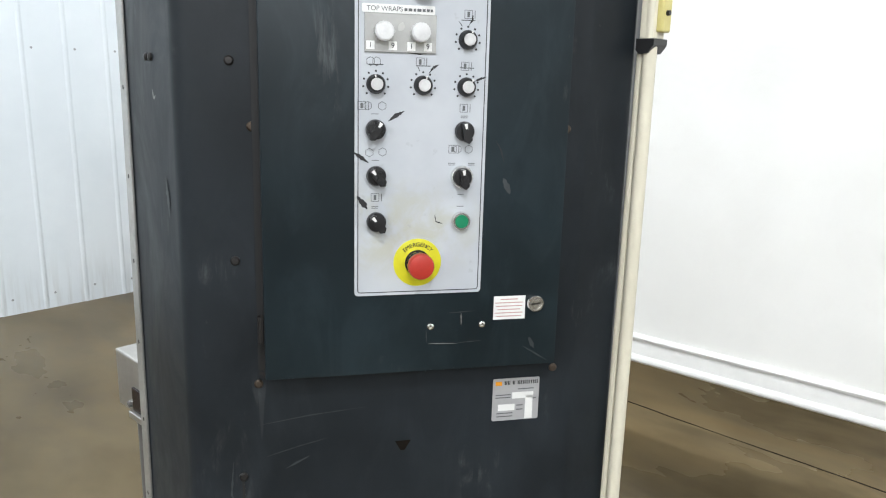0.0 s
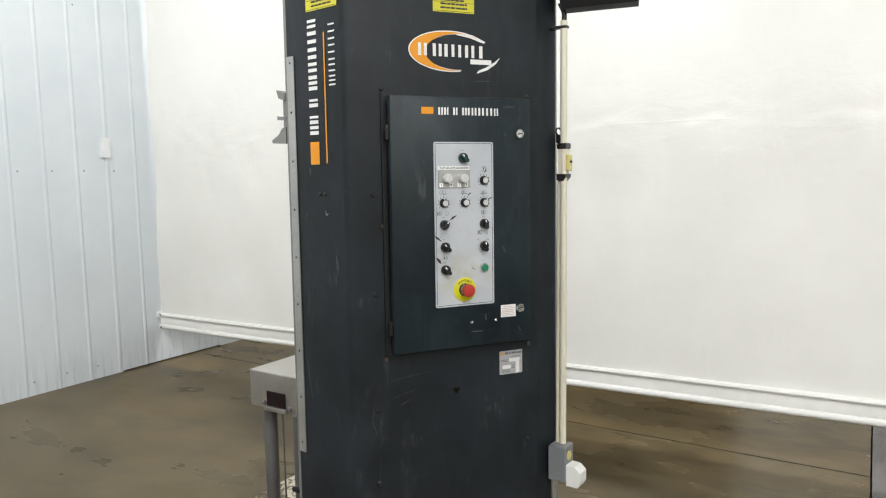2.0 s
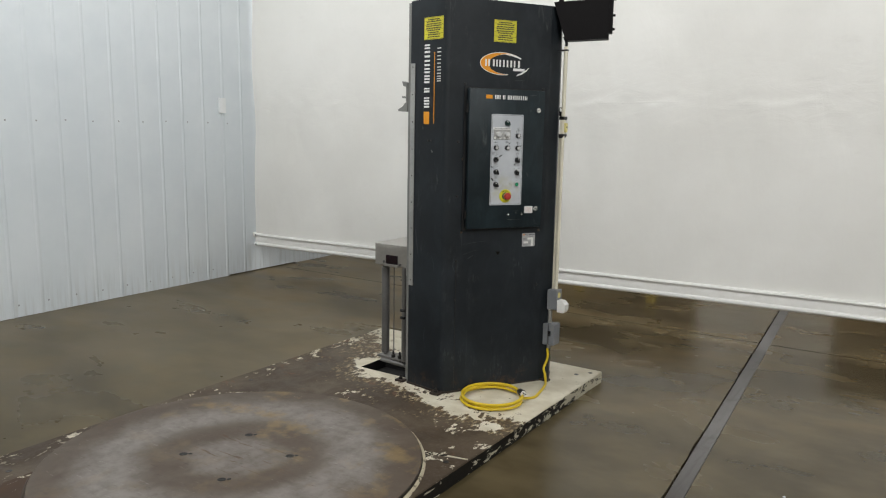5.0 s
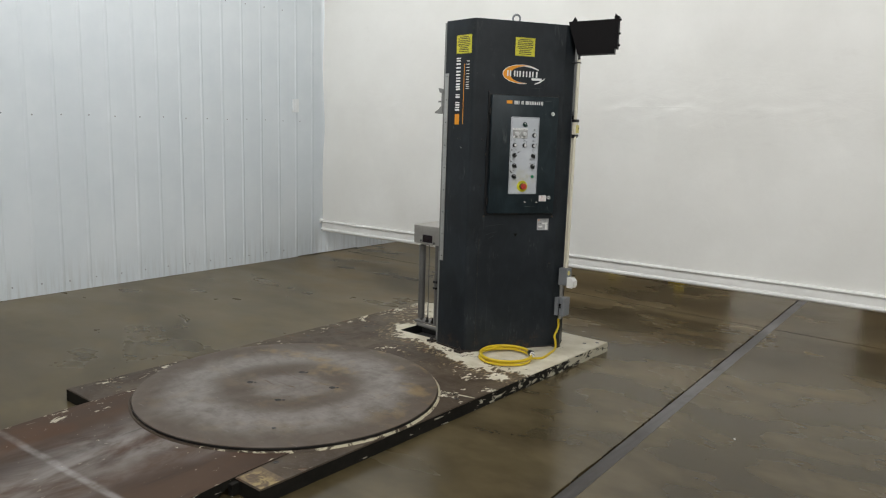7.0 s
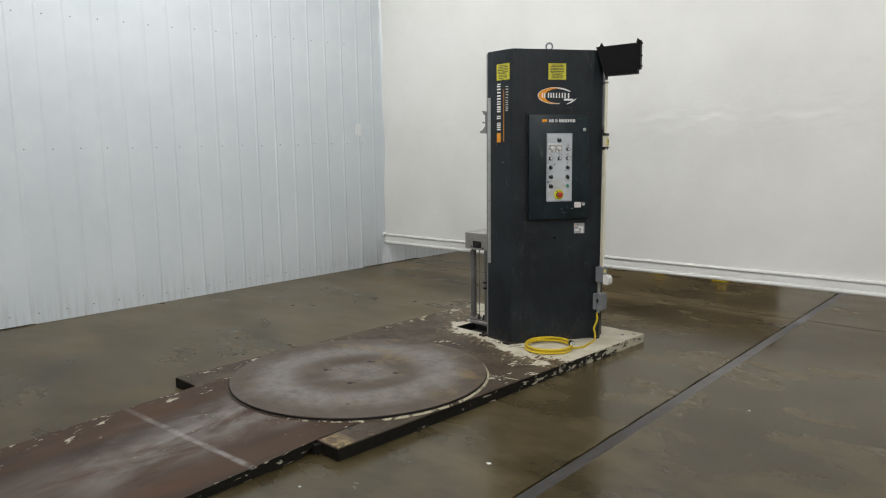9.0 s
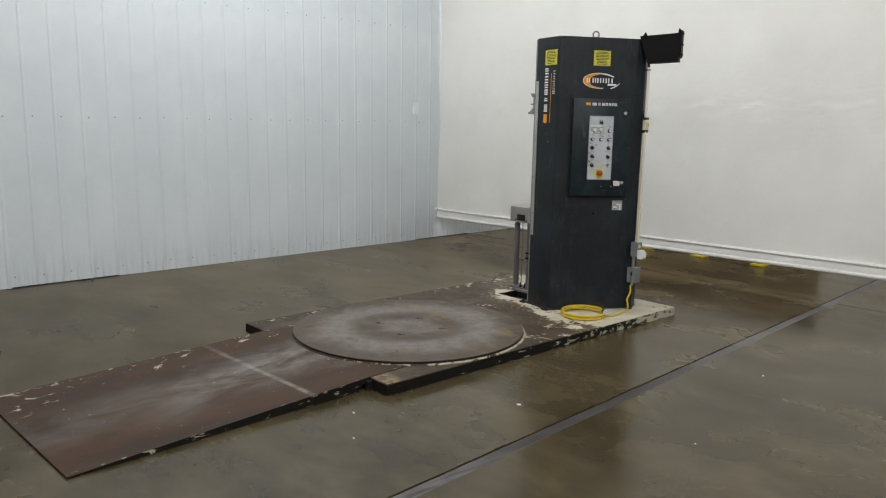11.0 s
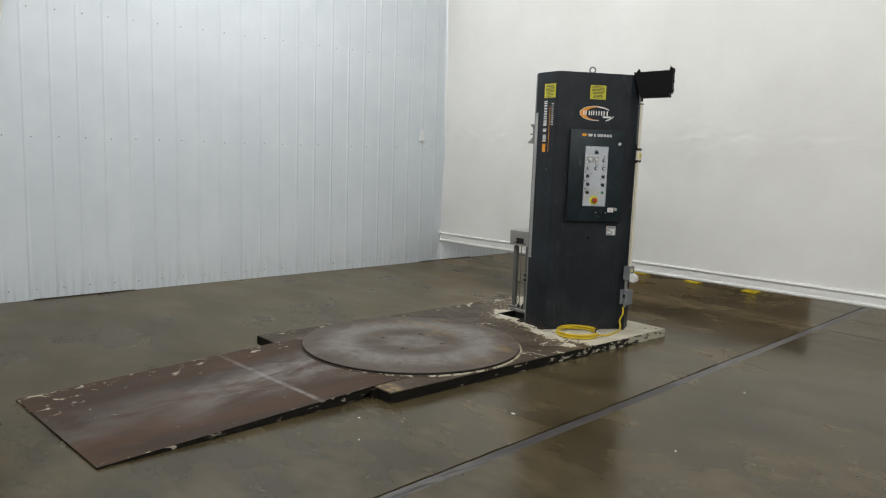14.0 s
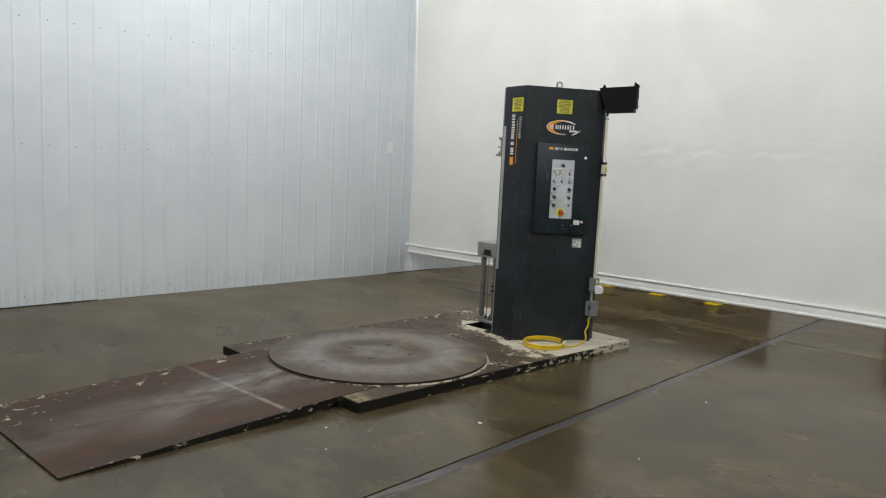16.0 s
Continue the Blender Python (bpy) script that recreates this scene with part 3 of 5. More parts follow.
def joined(*bms):
    out = bmesh.new()
    for b in bms:
        me = bpy.data.meshes.new("tmp")
        b.to_mesh(me)
        b.free()
        out.from_mesh(me)
        bpy.data.meshes.remove(me)
    return out


# ---- the hall ----
WALL_X, WALL_SLOPE = -4.884, -0.0127          # west wall: x at y = 0.5, and its drift along y
CURTAIN_Y = 3.015


def curtain_y(x):
    return CURTAIN_Y + 0.050 * (x + 0.5)

HALL_H = 5.6


def joint_x(y):
    return 0.4407 - 0.0629 * y


floor = thing("floor", (0, 0, 0), "sealed brown-grey concrete floor with saw-cut joints and stains", "floor", kind="structure")
part("subfloor", box((-9, -15, -0.30), (13, 12, -0.025)), M_GAP, floor)
CROSS = 3.135
for x0, x1, y0, y1 in ((-9, "j", -15, 12), ("j", 13, -15, 12)):
    corners = []
    for y in (y0, y1):
        a = joint_x(y) + 0.078 if x0 == "j" else x0
        b = joint_x(y) - 0.006 if x1 == "j" else x1
        corners.append((a, b))
    outline = [(corners[0][0], y0), (corners[0][1], y0)]
    if x1 == "j":
        # the edge along the joint is slightly broken away
        steps = int((y1 - y0) / 0.09)
        for i in range(1, steps):
            y = y0 + (y1 - y0) * i / steps
            outline.append((joint_x(y) - 0.006 - 0.012 * max(0.0, noise.noise(Vector((y * 5, 1, 3)))) - 0.004 * abs(noise.noise(Vector((y * 19, 4, 1)))), y))
    outline += [(corners[1][1], y1), (corners[1][0], y1)]
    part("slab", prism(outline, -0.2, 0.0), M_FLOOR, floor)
part("joint_strip", prism([(joint_x(-15) + 0.002, -15), (joint_x(-15) + 0.074, -15), (joint_x(12) + 0.074, 12), (joint_x(12) + 0.002, 12)], -0.2, -0.003), M_FILL, floor, "grey filler strip in the floor joint")

M_SEAM = plain("crack_dirt", (0.010, 0.008, 0.006), 0.9, 0, 0.3, 20, 0.1, 0.05)


def seam(x0, x1, y):
    """A dirty hairline across the slab, a little ragged."""
    n = int((x1 - x0) / 0.06)
    up, lo = [], []
    for i in range(n + 1):
        x = x0 + (x1 - x0) * i / n
        c = y + 0.010 * noise.noise(Vector((x * 1.4, 2, 6))) + 0.003 * noise.noise(Vector((x * 9, 5, 6)))
        w = 0.0042 + 0.0022 * noise.noise(Vector((x * 3, 8, 1)))
        up.append((x, c + w))
        lo.append((x, c - w))
    return prism(lo + up[::-1], 0.0003, 0.0009)


part("cross_seam", seam(-4.8, joint_x(CROSS) - 0.012, CROSS), M_SEAM, floor)
part("cross_seam", seam(joint_x(CROSS) + 0.080, 11.0, CROSS + 0.004), M_SEAM, floor)

wall_west = thing("wall_west", (WALL_X, 0.5, 0), "white ribbed steel sheet wall with rows of screws", "wall", kind="structure")
wall_west.rotation_euler = (0, 0, math.atan(-WALL_SLOPE))
PITCH, PER = 0.2475, 4


def sheet_profile():
    """One pitch of ribbed sheet: offset along the wall and depth into the room."""
    p = [(0.0, 0.0)]
    p += [(PITCH - 0.034, 0.0), (PITCH - 0.024, 0.0050), (PITCH - 0.013, 0.0050)]
    return p


def sheet_mesh():
    bm = bmesh.new()
    pts = [(o + i * PITCH, d) for i in range(PER) for o, d in sheet_profile()] + [(PER * PITCH + 0.006, 0.001)]
    front = [[bm.verts.new((d, o, z)) for o, d in pts] for z in (0.004, HALL_H)]
    back = [[bm.verts.new((d - 0.0015, o, z)) for o, d in pts] for z in (0.004, HALL_H)]
    for i in range(len(pts) - 1):
        bm.faces.new((front[0][i], front[0][i + 1], front[1][i + 1], front[1][i]))
        bm.faces.new((back[0][i], back[1][i], back[1][i + 1], back[0][i + 1]))
        bm.faces.new((front[0][i], back[0][i], back[0][i + 1], front[0][i + 1]))
    bm.normal_update()
    me = bpy.data.meshes.new("wall_sheet")
    bm.to_mesh(me)
    bm.free()
    me.materials.append(M_WALL)
    return me


SHEET = sheet_mesh()
for i in range(-15, 10):
    ob = new("wall_sheet", SHEET)
    ob.parent = wall_west
    ob.location = (0.0015 * (i % 2), -0.06 + i * PER * PITCH, random.choice((-0.003, -0.002, -0.002, 0.0, 0.006)))
part("backing", box((WALL_X - 0.16, -15.5, 0.0), (WALL_X - 0.03, 11.5, HALL_H)), M_GAP, wall_west)
screw_me = bpy.data.meshes.new("screw")
_b = lathe([(0.0075, 0), (0.0075, 0.0012), (0.005, 0.0016), (0.005, 0.004), (0, 0.005)], Euler((0, math.pi / 2, 0)).to_matrix().to_4x4(), 8)
_b.to_mesh(screw_me)
_b.free()
screw_me.materials.append(plain("screw_head", (0.27, 0.28, 0.29), 0.5, 0.2))
for z, y0, y1 in ((1.595, -5.2, 2.5), (2.80, -4.7, 2.4), (0.10, -4.4, 2.4)):
    for i in range(-22, 10):
        y = i * PITCH - 0.060 + 0.038
        if y0 < y + 0.5 < y1:
            ob = new("screw", screw_me)
            ob.parent = wall_west
            ob.location = (0.002, y, z + random.uniform(-0.006, 0.006))

curtain = thing("curtain_wall", (0, CURTAIN_Y, 0), "hanging white vinyl curtain partition with a welded hem", "curtain", kind="structure")


def hem_lift(x):
    t = min(1.0, max(0.0, (x + 1.8) / 2.8))
    return 0.012 * t * t * (3 - 2 * t)


PUCKERS = ((-1.17, 0.20, 0.45), (-0.59, 0.14, 0.70), (-0.02, 0.10, 0.25), (0.34, 0.24, 0.40), (-2.9, 0.18, 0.3), (-3.8, 0.12, 0.25), (1.15, 0.16, 0.4), (1.9, 0.2, 0.35))


def billow(x, z):
    """How far the slack sheet stands behind its line: slack, diagonal drag folds, puckers along the seam."""
    d = 0.020 * noise.noise(Vector((x * 0.5, 0, z * 0.35))) + 0.007 * noise.noise(Vector((x * 1.7, 3, z * 1.2)))
    u, v = x + 0.55 * z, z - 0.35 * x
    d += 0.0125 * (1 - abs(noise.noise(Vector((u * 1.3, 7, v * 0.55)))) * 2.2) * max(0.0, min(1.0, (z - 0.6) / 0.8))
    d += 0.0055 * noise.noise(Vector((x * 4.2, 11, z * 2.6 + x)))
    near = math.exp(-((z - 1.80) / 0.16) ** 2)
    d += 0.0032 * near * noise.noise(Vector((x * 7.5, 5, z * 9.0)))
    for px, w, a in PUCKERS:
        if abs(x - px) < 2.5 * w:
            e = math.exp(-((x - px) / w) ** 2)
            dz = z - 1.80 - 0.018 * math.sin((x - px) / w * 3.0)
            d += a * e * (0.0036 * math.exp(-((dz - 0.030) / 0.034) ** 2) - 0.0042 * math.exp(-((dz + 0.012) / 0.022) ** 2))
    return d


def curtain_sheet():
    """The hanging sheet: slack billows, a sewn cross seam with puckers, a wavy free edge at the wall."""
    bm = bmesh.new()
    xs = [-4.91 + 0.03 * i for i in range(264)] + [3.0 + 0.25 * i for i in range(1, 26)]
    zs = [0.0012 * i * 25 for i in range(40)] + [1.20 + 0.0125 * i for i in range(56)] + [1.90 + 0.05 * i for i in range(36)] + [3.7 + 0.215 * i for i in range(8)]
    nx, nz = len(xs) - 1, len(zs) - 1
    grid = []
    for j in range(nz + 1):
        row = []
        for i in range(nx + 1):
            x = xs[i]
            low = 0.415 + hem_lift(x)
            z = max(low, low * (1 - zs[j] / 1.2) + zs[j]) if zs[j] < 1.2 else zs[j]
            d = billow(x, z)
            xx = x
            if i < 3:
                xx += (0.025 * noise.noise(Vector((5, 0, z * 1.6))) + 0.02) * (1 - i / 3)
            row.append(bm.verts.new((xx, curtain_y(xx) + d, z)))
        grid.append(row)
    for a, b in zip(grid, grid[1:]):
        for i in range(nx):
            bm.faces.new((a[i], a[i + 1], b[i + 1], b[i]))
    back = [[bm.verts.new(v.co + Vector((0, 0.004, 0))) for v in row] for row in grid]
    for a, b in zip(back, back[1:]):
        for i in range(nx):
            bm.faces.new((b[i], b[i + 1], a[i + 1], a[i]))
    for j in range(nz):
        bm.faces.new((grid[j][0], grid[j + 1][0], back[j + 1][0], back[j][0]))
    return bm


part("curtain_sheet", curtain_sheet(), M_VINYL, curtain, smooth=True)


def seam_fold():
    """The sewn cross seam: a narrow welt that stands off and puckers here and there."""
    bm = bmesh.new()
    rows = []
    for i in range(561):
        x = -4.85 + 0.0255 * i
        p = max(0.0, noise.noise(Vector((x * 1.15 + 2.4, 4, 1))) - 0.05)
        fine = noise.noise(Vector((x * 6, 9, 2)))
        out = 0.0006 + 0.0014 * p * (0.6 + 0.4 * fine)
        half = 0.004 + 0.007 * p
        z = 1.800 + 0.008 * noise.noise(Vector((x * 0.9, 1, 8)))
        y = curtain_y(x) + billow(x, z) + 0.0006
        rows.append([bm.verts.new((x, y - o, z + h * half)) for o, h in ((-0.002, 2.6), (out * 0.45, 1.0), (out, -0.4), (out * 0.3, -1.0), (-0.002, -1.9))])
    for a, c in zip(rows, rows[1:]):
        for k in range(4):
            bm.faces.new((a[k], a[k + 1], c[k + 1], c[k]))
    bmesh.ops.recalc_face_normals(bm, faces=bm.faces)
    return bm


part("seam_welt", seam_fold(), M_VINYL, curtain, smooth=True)


def hem(lo, hi, bulge):
    """A long soft hem from the ribbed wall to the far side wall, with a rounded face."""
    bm = bmesh.new()
    rows = []
    n = 90
    for i in range(n + 1):
        x = -4.895 + 14.35 * i / n
        up = hem_lift(x) + 0.006 * noise.noise(Vector((x * 0.8, 2, 5)))
        ring = []
        for k in range(10):
            a = 2 * math.pi * k / 10
            ring.append(bm.verts.new((x, curtain_y(x) - 0.004 - bulge * math.cos(a), up + (lo + hi) / 2 + (hi - lo) / 2 * math.sin(a))))
        rows.append(ring)
    for a, b in zip(rows, rows[1:]):
        for k in range(10):
            bm.faces.new((a[k], b[k], b[(k + 1) % 10], a[(k + 1) % 10]))
    bm.faces.new(rows[0])
    bm.faces.new(rows[-1][::-1])
    bmesh.ops.recalc_face_normals(bm, faces=bm.faces)
    return bm


part("hem_end", box((-4.915, curtain_y(-4.9) - 0.034, 0.378), (-4.880, curtain_y(-4.9) + 0.004, 0.430), None, 0.010), M_HEM, curtain, smooth=True)
for gz in (0.402, 0.300):
    part("grommet", lathe([(0.009, 0), (0.009, 0.003), (0.005, 0.004), (0, 0.002)], Matrix.Translation((-4.868, curtain_y(-4.868) - 0.030, gz)) @ Matrix.Rotation(math.pi / 2, 4, "X"), 10), M_GREYBOX, curtain)
part("hem_tube", hem(0.386, 0.418, 0.024), M_HEM, curtain, smooth=True)
part("hem_band", hem(0.300, 0.398, 0.006), M_HEM, curtain, smooth=True)
part("hem_roll", hem(0.283, 0.323, 0.020), M_HEM, curtain, smooth=True)

side = thing("side_curtain", (-4.78, -3.0, 0), "white vinyl curtain drawn aside along the ribbed wall", "curtain", kind="structure")


def side_sheet():
    """A drawn curtain with a slanting free edge and soft vertical folds."""
    bm = bmesh.new()
    rows = []
    for j in range(45):
        z = 0.08 + 5.4 * j / 44
        edge = -2.70 - 0.205 * (2.74 - z) if z < 2.74 else -2.70 + 0.12 * (z - 2.74)
        row = []
        for i in range(61):
            y = edge - 3.2 * i / 60
            fold = 0.030 * math.sin(y * 9.0 + 0.4 * z) * min(1.0, i / 5) + 0.012 * noise.noise(Vector((y * 3, 2, z)))
            row.append(bm.verts.new((-4.77 + fold, y, z)))
        rows.append(row)
    for a, b in zip(rows, rows[1:]):
        for i in range(60):
            bm.faces.new((a[i], b[i], b[i + 1], a[i + 1]))
    bmesh.ops.solidify(bm, geom=list(bm.faces), thickness=0.003)
    bmesh.ops.recalc_face_normals(bm, faces=bm.faces)
    return bm


part("side_sheet", side_sheet(), M_VINYL, side, smooth=True)

# unseen walls close the hall; the east one stands close to bounce light back
for name, lo, hi in (("wall_south", (-6, -14.2, 0), (12.2, -14, HALL_H)), ("wall_east", (9.5, -14, 0), (9.7, 11, HALL_H)), ("wall_north", (-6, 6.2, 0), (12.2, 6.4, HALL_H))):
    tagged(part(name, box(lo, hi), M_BACK if name == "wall_north" else M_ROOM), "plain painted hall wall added out of view", "wall", kind="structure")
tagged(part("ceiling", box((-6, -14.2, HALL_H), (12.2, 10.2, HALL_H + 0.2)), M_CEIL), "plain dark grey hall ceiling", "ceiling", kind="structure")

door_white = thing("door_1", (-0.27, 6.19, 0), "plain white sliding door in the back wall", "door", kind="structure")
part("leaf", box((-1.03, 6.15, 0.01), (0.42, 6.196, 2.4), None, 0.004), M_WHITE, door_white)
# yellow post feet that show under the curtain
for px in (-2.58, -1.807, -1.038):
    foot = thing("guard_post", (px, 4.43, 0), "yellow painted steel guard post foot behind the curtain", "post", "guard posts behind the curtain")
    part("foot_plate", box((px - 0.085, 4.36, 0), (px + 0.085, 4.52, 0.022), None, 0.006), M_FEET, foot)
    part("post", box((px - 0.04, 4.41, 0.022), (px + 0.04, 4.49, 0.12), None, 0.006), M_FEET, foot)

# wall socket
sock = thing("wall_socket", (WALL_X, 2.385, 1.775), "small white wall outlet plate on the ribbed wall", "socket")
part("cover_plate", prism(rounded(0.075, 0.15, 0.008), 0, 0.032, Matrix.Translation((WALL_X - 0.026, 2.385, 1.769)) @ Euler((math.pi / 2, 0, math.pi / 2)).to_matrix().to_4x4()), M_SOCK, sock)
for dz in (-0.03, 0.03):
    part("outlet", prism(rounded(0.034, 0.028, 0.01), 0.030, 0.036, Matrix.Translation((WALL_X - 0.026, 2.385, 1.769 + dz)) @ Euler((math.pi / 2, 0, math.pi / 2)).to_matrix().to_4x4()), M_SOCK, sock)

# ---- base of the wrapping machine ----
DX0, DX1, DY0, DY1, DZ = -2.167, -0.392, -1.512, 1.572, 0.070
TC, TR = Vector((-1.257, -0.650, 0)), 0.85
base = thing("wrapper_platform", (0, 0, 0), "low steel machine platform with chipped cream paint on the concrete floor", "machine platform")


def deck_bm():
    """The deck plate: a shallow box with a square pit beside the mast."""
    bm = bmesh.new()
    hx0, hx1, hy0, hy1 = -1.680, -1.30, 0.735, 0.985
    xs, ys = [DX0, hx0, hx1, DX1], [DY0, hy0, hy1, DY1]
    top = [[bm.verts.new((x, y, DZ)) for x in xs] for y in ys]
    bot = [[bm.verts.new((x, y, 0.0)) for x in xs] for y in ys]
    for j in range(3):
        for i in range(3):
            if (i, j) != (1, 1):
                bm.faces.new((top[j][i], top[j][i + 1], top[j + 1][i + 1], top[j + 1][i]))
    for i in range(3):
        for a, b in (((0, i), (0, i + 1)), ((3, i + 1), (3, i)), ((i + 1, 0), (i, 0)), ((i, 3), (i + 1, 3))):
            bm.faces.new((bot[a[0]][a[1]], bot[b[0]][b[1]], top[b[0]][b[1]], top[a[0]][a[1]])).material_index = 1
    for a, b in (((1, 1), (1, 2)), ((1, 2), (2, 2)), ((2, 2), (2, 1)), ((2, 1), (1, 1))):
        bm.faces.new((top[a[0]][a[1]], top[b[0]][b[1]], bot[b[0]][b[1]], bot[a[0]][a[1]])).material_index = 2
    f = bm.faces.new((bot[1][1], bot[1][2], bot[2][2], bot[2][1]))
    f.material_index = 2
    for v in (bot[1][1], bot[1][2], bot[2][2], bot[2][1]):
        v.co.z = 0.004
    bmesh.ops.recalc_face_normals(bm, faces=bm.faces)
    rim = [e for e in bm.edges if all(abs(v.co.z - DZ) < 1e-6 for v in e.verts) and len({f.material_index for f in e.link_faces}) > 1 and not any(f.material_index == 2 for f in e.link_faces)]
    bmesh.ops.bevel(bm, geom=rim, offset=0.004, segments=2, affect="EDGES")
    return bm


part("deck", deck_bm(), [M_DECK, M_EDGE, M_INNER], base)
table = thing("turntable", (TC.x, TC.y, 0), "round worn steel turntable disc, brown and grey, set on the base", "turntable")
mt = Matrix.Translation(TC)
part("disc", lathe([(0, DZ + 0.006), (TR - 0.012, DZ + 0.006), (TR - 0.001, DZ + 0.010), (TR, DZ + 0.014), (TR - 0.001, DZ + 0.022), (TR - 0.004, DZ + 0.0245), (0, DZ + 0.0245)], mt, 128), [M_TABLE, M_BOLT], table, smooth=True)
# side faces coloured near-black for the shadow line under the disc's rim
for p in table.children[0].data.polygons:
    if p.normal.z < 0.5:
        p.material_index = 1
part("bearing_ring", lathe([(TR - 0.05, DZ + 0.0005), (TR - 0.05, DZ + 0.006), (TR - 0.09, DZ + 0.006), (TR - 0.09, DZ + 0.0005), (TR - 0.05, DZ + 0.0005)], mt, 96), M_BOLT, table)
for hx, hy in ((-1.465, -0.778), (-1.057, -0.510), (-1.123, -0.845), (-1.389, -0.456)):
    m = Matrix.Translation((hx, hy, DZ + 0.0247)) @ Matrix.Rotation(0.6, 4, "Z")
    hole = lathe([(0.016, 0.0), (0.016, 0.0010), (0.010, 0.0012), (0.007, 0.0004), (0, 0.0004)], m @ Matrix.Scale(1.2, 4, (1, 0, 0)), 12)
    lathe([(0.009, 0.0), (0.009, 0.0008), (0, 0.0008)], m @ Matrix.Translation((0.030, 0.004, 0)), 8, hole)
    part("bolt_hole", hole, M_INNER, table)
part("tapped_hole", lathe([(0.012, 0), (0.012, 0.001), (0, 0.001)], Matrix.Translation((-0.83, -1.10, DZ + 0.0247)), 10), M_BOLT, table)
part("paint_ring", lathe([(TR + 0.004, DZ + 0.0002), (TR + 0.004, DZ + 0.009), (TR + 0.011, DZ + 0.009), (TR + 0.018, DZ + 0.0002), (TR + 0.004, DZ + 0.0002)], mt, 96), rim_paint(), base, "raised brown ring with cream paint remains")
for hx, hy in ((-0.56, -1.30), (-0.47, -0.10), (-1.93, 0.62), (-1.98, -1.30), (-2.05, 0.15), (-0.50, 1.42), (-0.44, 1.50)):
    part("deck_hole", lathe([(0.014, 0), (0.014, 0.001), (0.009, 0.001), (0, 0.0002)], Matrix.Translation((hx, hy, DZ + 0.0003)), 12), M_BOLT, base)
M_OLDPAINT = chipped_side("old_line_paint", 0.47)
for p0, p1, w in (((-0.590, -0.065), (-0.402, -0.020), 0.012), ((-0.592, -0.060), (-0.572, -0.140), 0.010)):
    d = (Vector(p1) - Vector(p0)).normalized()
    nn = Vector((-d.y, d.x)) * w
    part("paint_line", prism([(p0[0] - nn.x, p0[1] - nn.y), (p1[0] - nn.x * 0.4, p1[1] - nn.y * 0.4), (p1[0] + nn.x * 0.4, p1[1] + nn.y * 0.4), (p0[0] + nn.x, p0[1] + nn.y)], DZ + 0.0003, DZ + 0.0009), M_OLDPAINT, base)
part("corner_plate", prism([(-0.556, -1.505), (-0.398, -1.505), (-0.398, -1.375), (-0.572, -1.375)], DZ + 0.0003, DZ + 0.0012), worn_patch(), base, "corner with worn yellowish cream paint")
ramp_top = Vector((-1.219, -1.520, 0))
ramp = thing("loading_ramp", tuple(ramp_top), "long brown steel loading ramp with streaked worn paint", "ramp")
ramp.rotation_euler = (0, 0, radians(3.4))
RW, RL = 0.6495, 1.77


def ramp_bm():
    bm = bmesh.new()
    v = []
    n = 12
    for j in range(-1, n + 1):
        y = -RL * j / n if j >= 0 else 0.56
        z = 0.0625 * (1 - max(j, 0) / n) + 0.0110
        v.append([bm.verts.new((x, y, z)) for x in (-RW, RW)] + [bm.verts.new((x, y, 0.001 if j > 0 else 0.0710)) for x in (RW, -RW)])
    for a, b in zip(v, v[1:]):
        bm.faces.new((a[0], b[0], b[1], a[1]))
        for i, k in ((1, 2), (2, 3), (3, 0)):
            bm.faces.new((a[i], b[i], b[k], a[k])).material_index = 1
    bm.faces.new(v[0]).material_index = 1
    bm.faces.new(v[-1][::-1]).material_index = 1
    bmesh.ops.recalc_face_normals(bm, faces=bm.faces)
    return bm


def local_part(name, bm, material, parent, label="", smooth=False):
    """A part whose mesh is given in its thing's own axes."""
    bmesh.ops.translate(bm, verts=bm.verts, vec=Vector(parent.location))
    return part(name, bm, material, parent, label, smooth)


local_part("ramp_plate", ramp_bm(), [M_RAMP, M_EDGE2], ramp)
local_part("hinge_tab", box((RW + 0.001, -0.07, 0.004), (RW + 0.03, -0.012, 0.058), None, 0.004), M_EDGE2, ramp)

# ---- mast ----
MB = Vector((-0.985, 0.64, 0))
FA = radians(57)
FU, FN = Vector((math.cos(FA), math.sin(FA), 0)), Vector((math.sin(FA), -math.cos(FA), 0))
LA, LB = Vector((-1.285, 0.675, 0)), Vector((-1.0, 0.63, 0))
LU = (LB - LA).normalized()
LN = Vector((LU.y, -LU.x, 0))
TOP = 2.283
FIT = 0.982                                 # size of the marks against their drawn measures


def on_front(u, z, off=0.0, roll=0.0):
    """Axes on the front cover: x along it, y up, z outwards."""
    p = MB + FU * (0.3425 + (u - 0.3425) * FIT) + FN * off
    m = Matrix((FU, Vector((0, 0, 1)), FN)).transposed().to_4x4()
    return Matrix.Translation((p.x, p.y, 1.4 + (z - 1.4) * FIT)) @ m @ Matrix.Diagonal((FIT, FIT, 1, 1)) @ Matrix.Rotation(roll, 4, "Z")


def on_left(s, z, off=0.0, roll=0.0):
    p = LA + LU * s + LN * off
    m = Matrix((LU, Vector((0, 0, 1)), LN)).transposed().to_4x4()
    return Matrix.Translation((p.x, p.y, 1.4 + (z - 1.4) * FIT)) @ m @ Matrix.Diagonal((1, FIT, 1, 1)) @ Matrix.Rotation(roll, 4, "Z")


def flat(w, h, m, t=0.0006, r=0.0, bm=None, mat=0):
    """A thin plate w by h centred on m."""
    return prism(rounded(w, h, r) if r else [(-w / 2, -h / 2), (w / 2, -h / 2), (w / 2, h / 2), (-w / 2, h / 2)], 0, t, m, bm, mat)


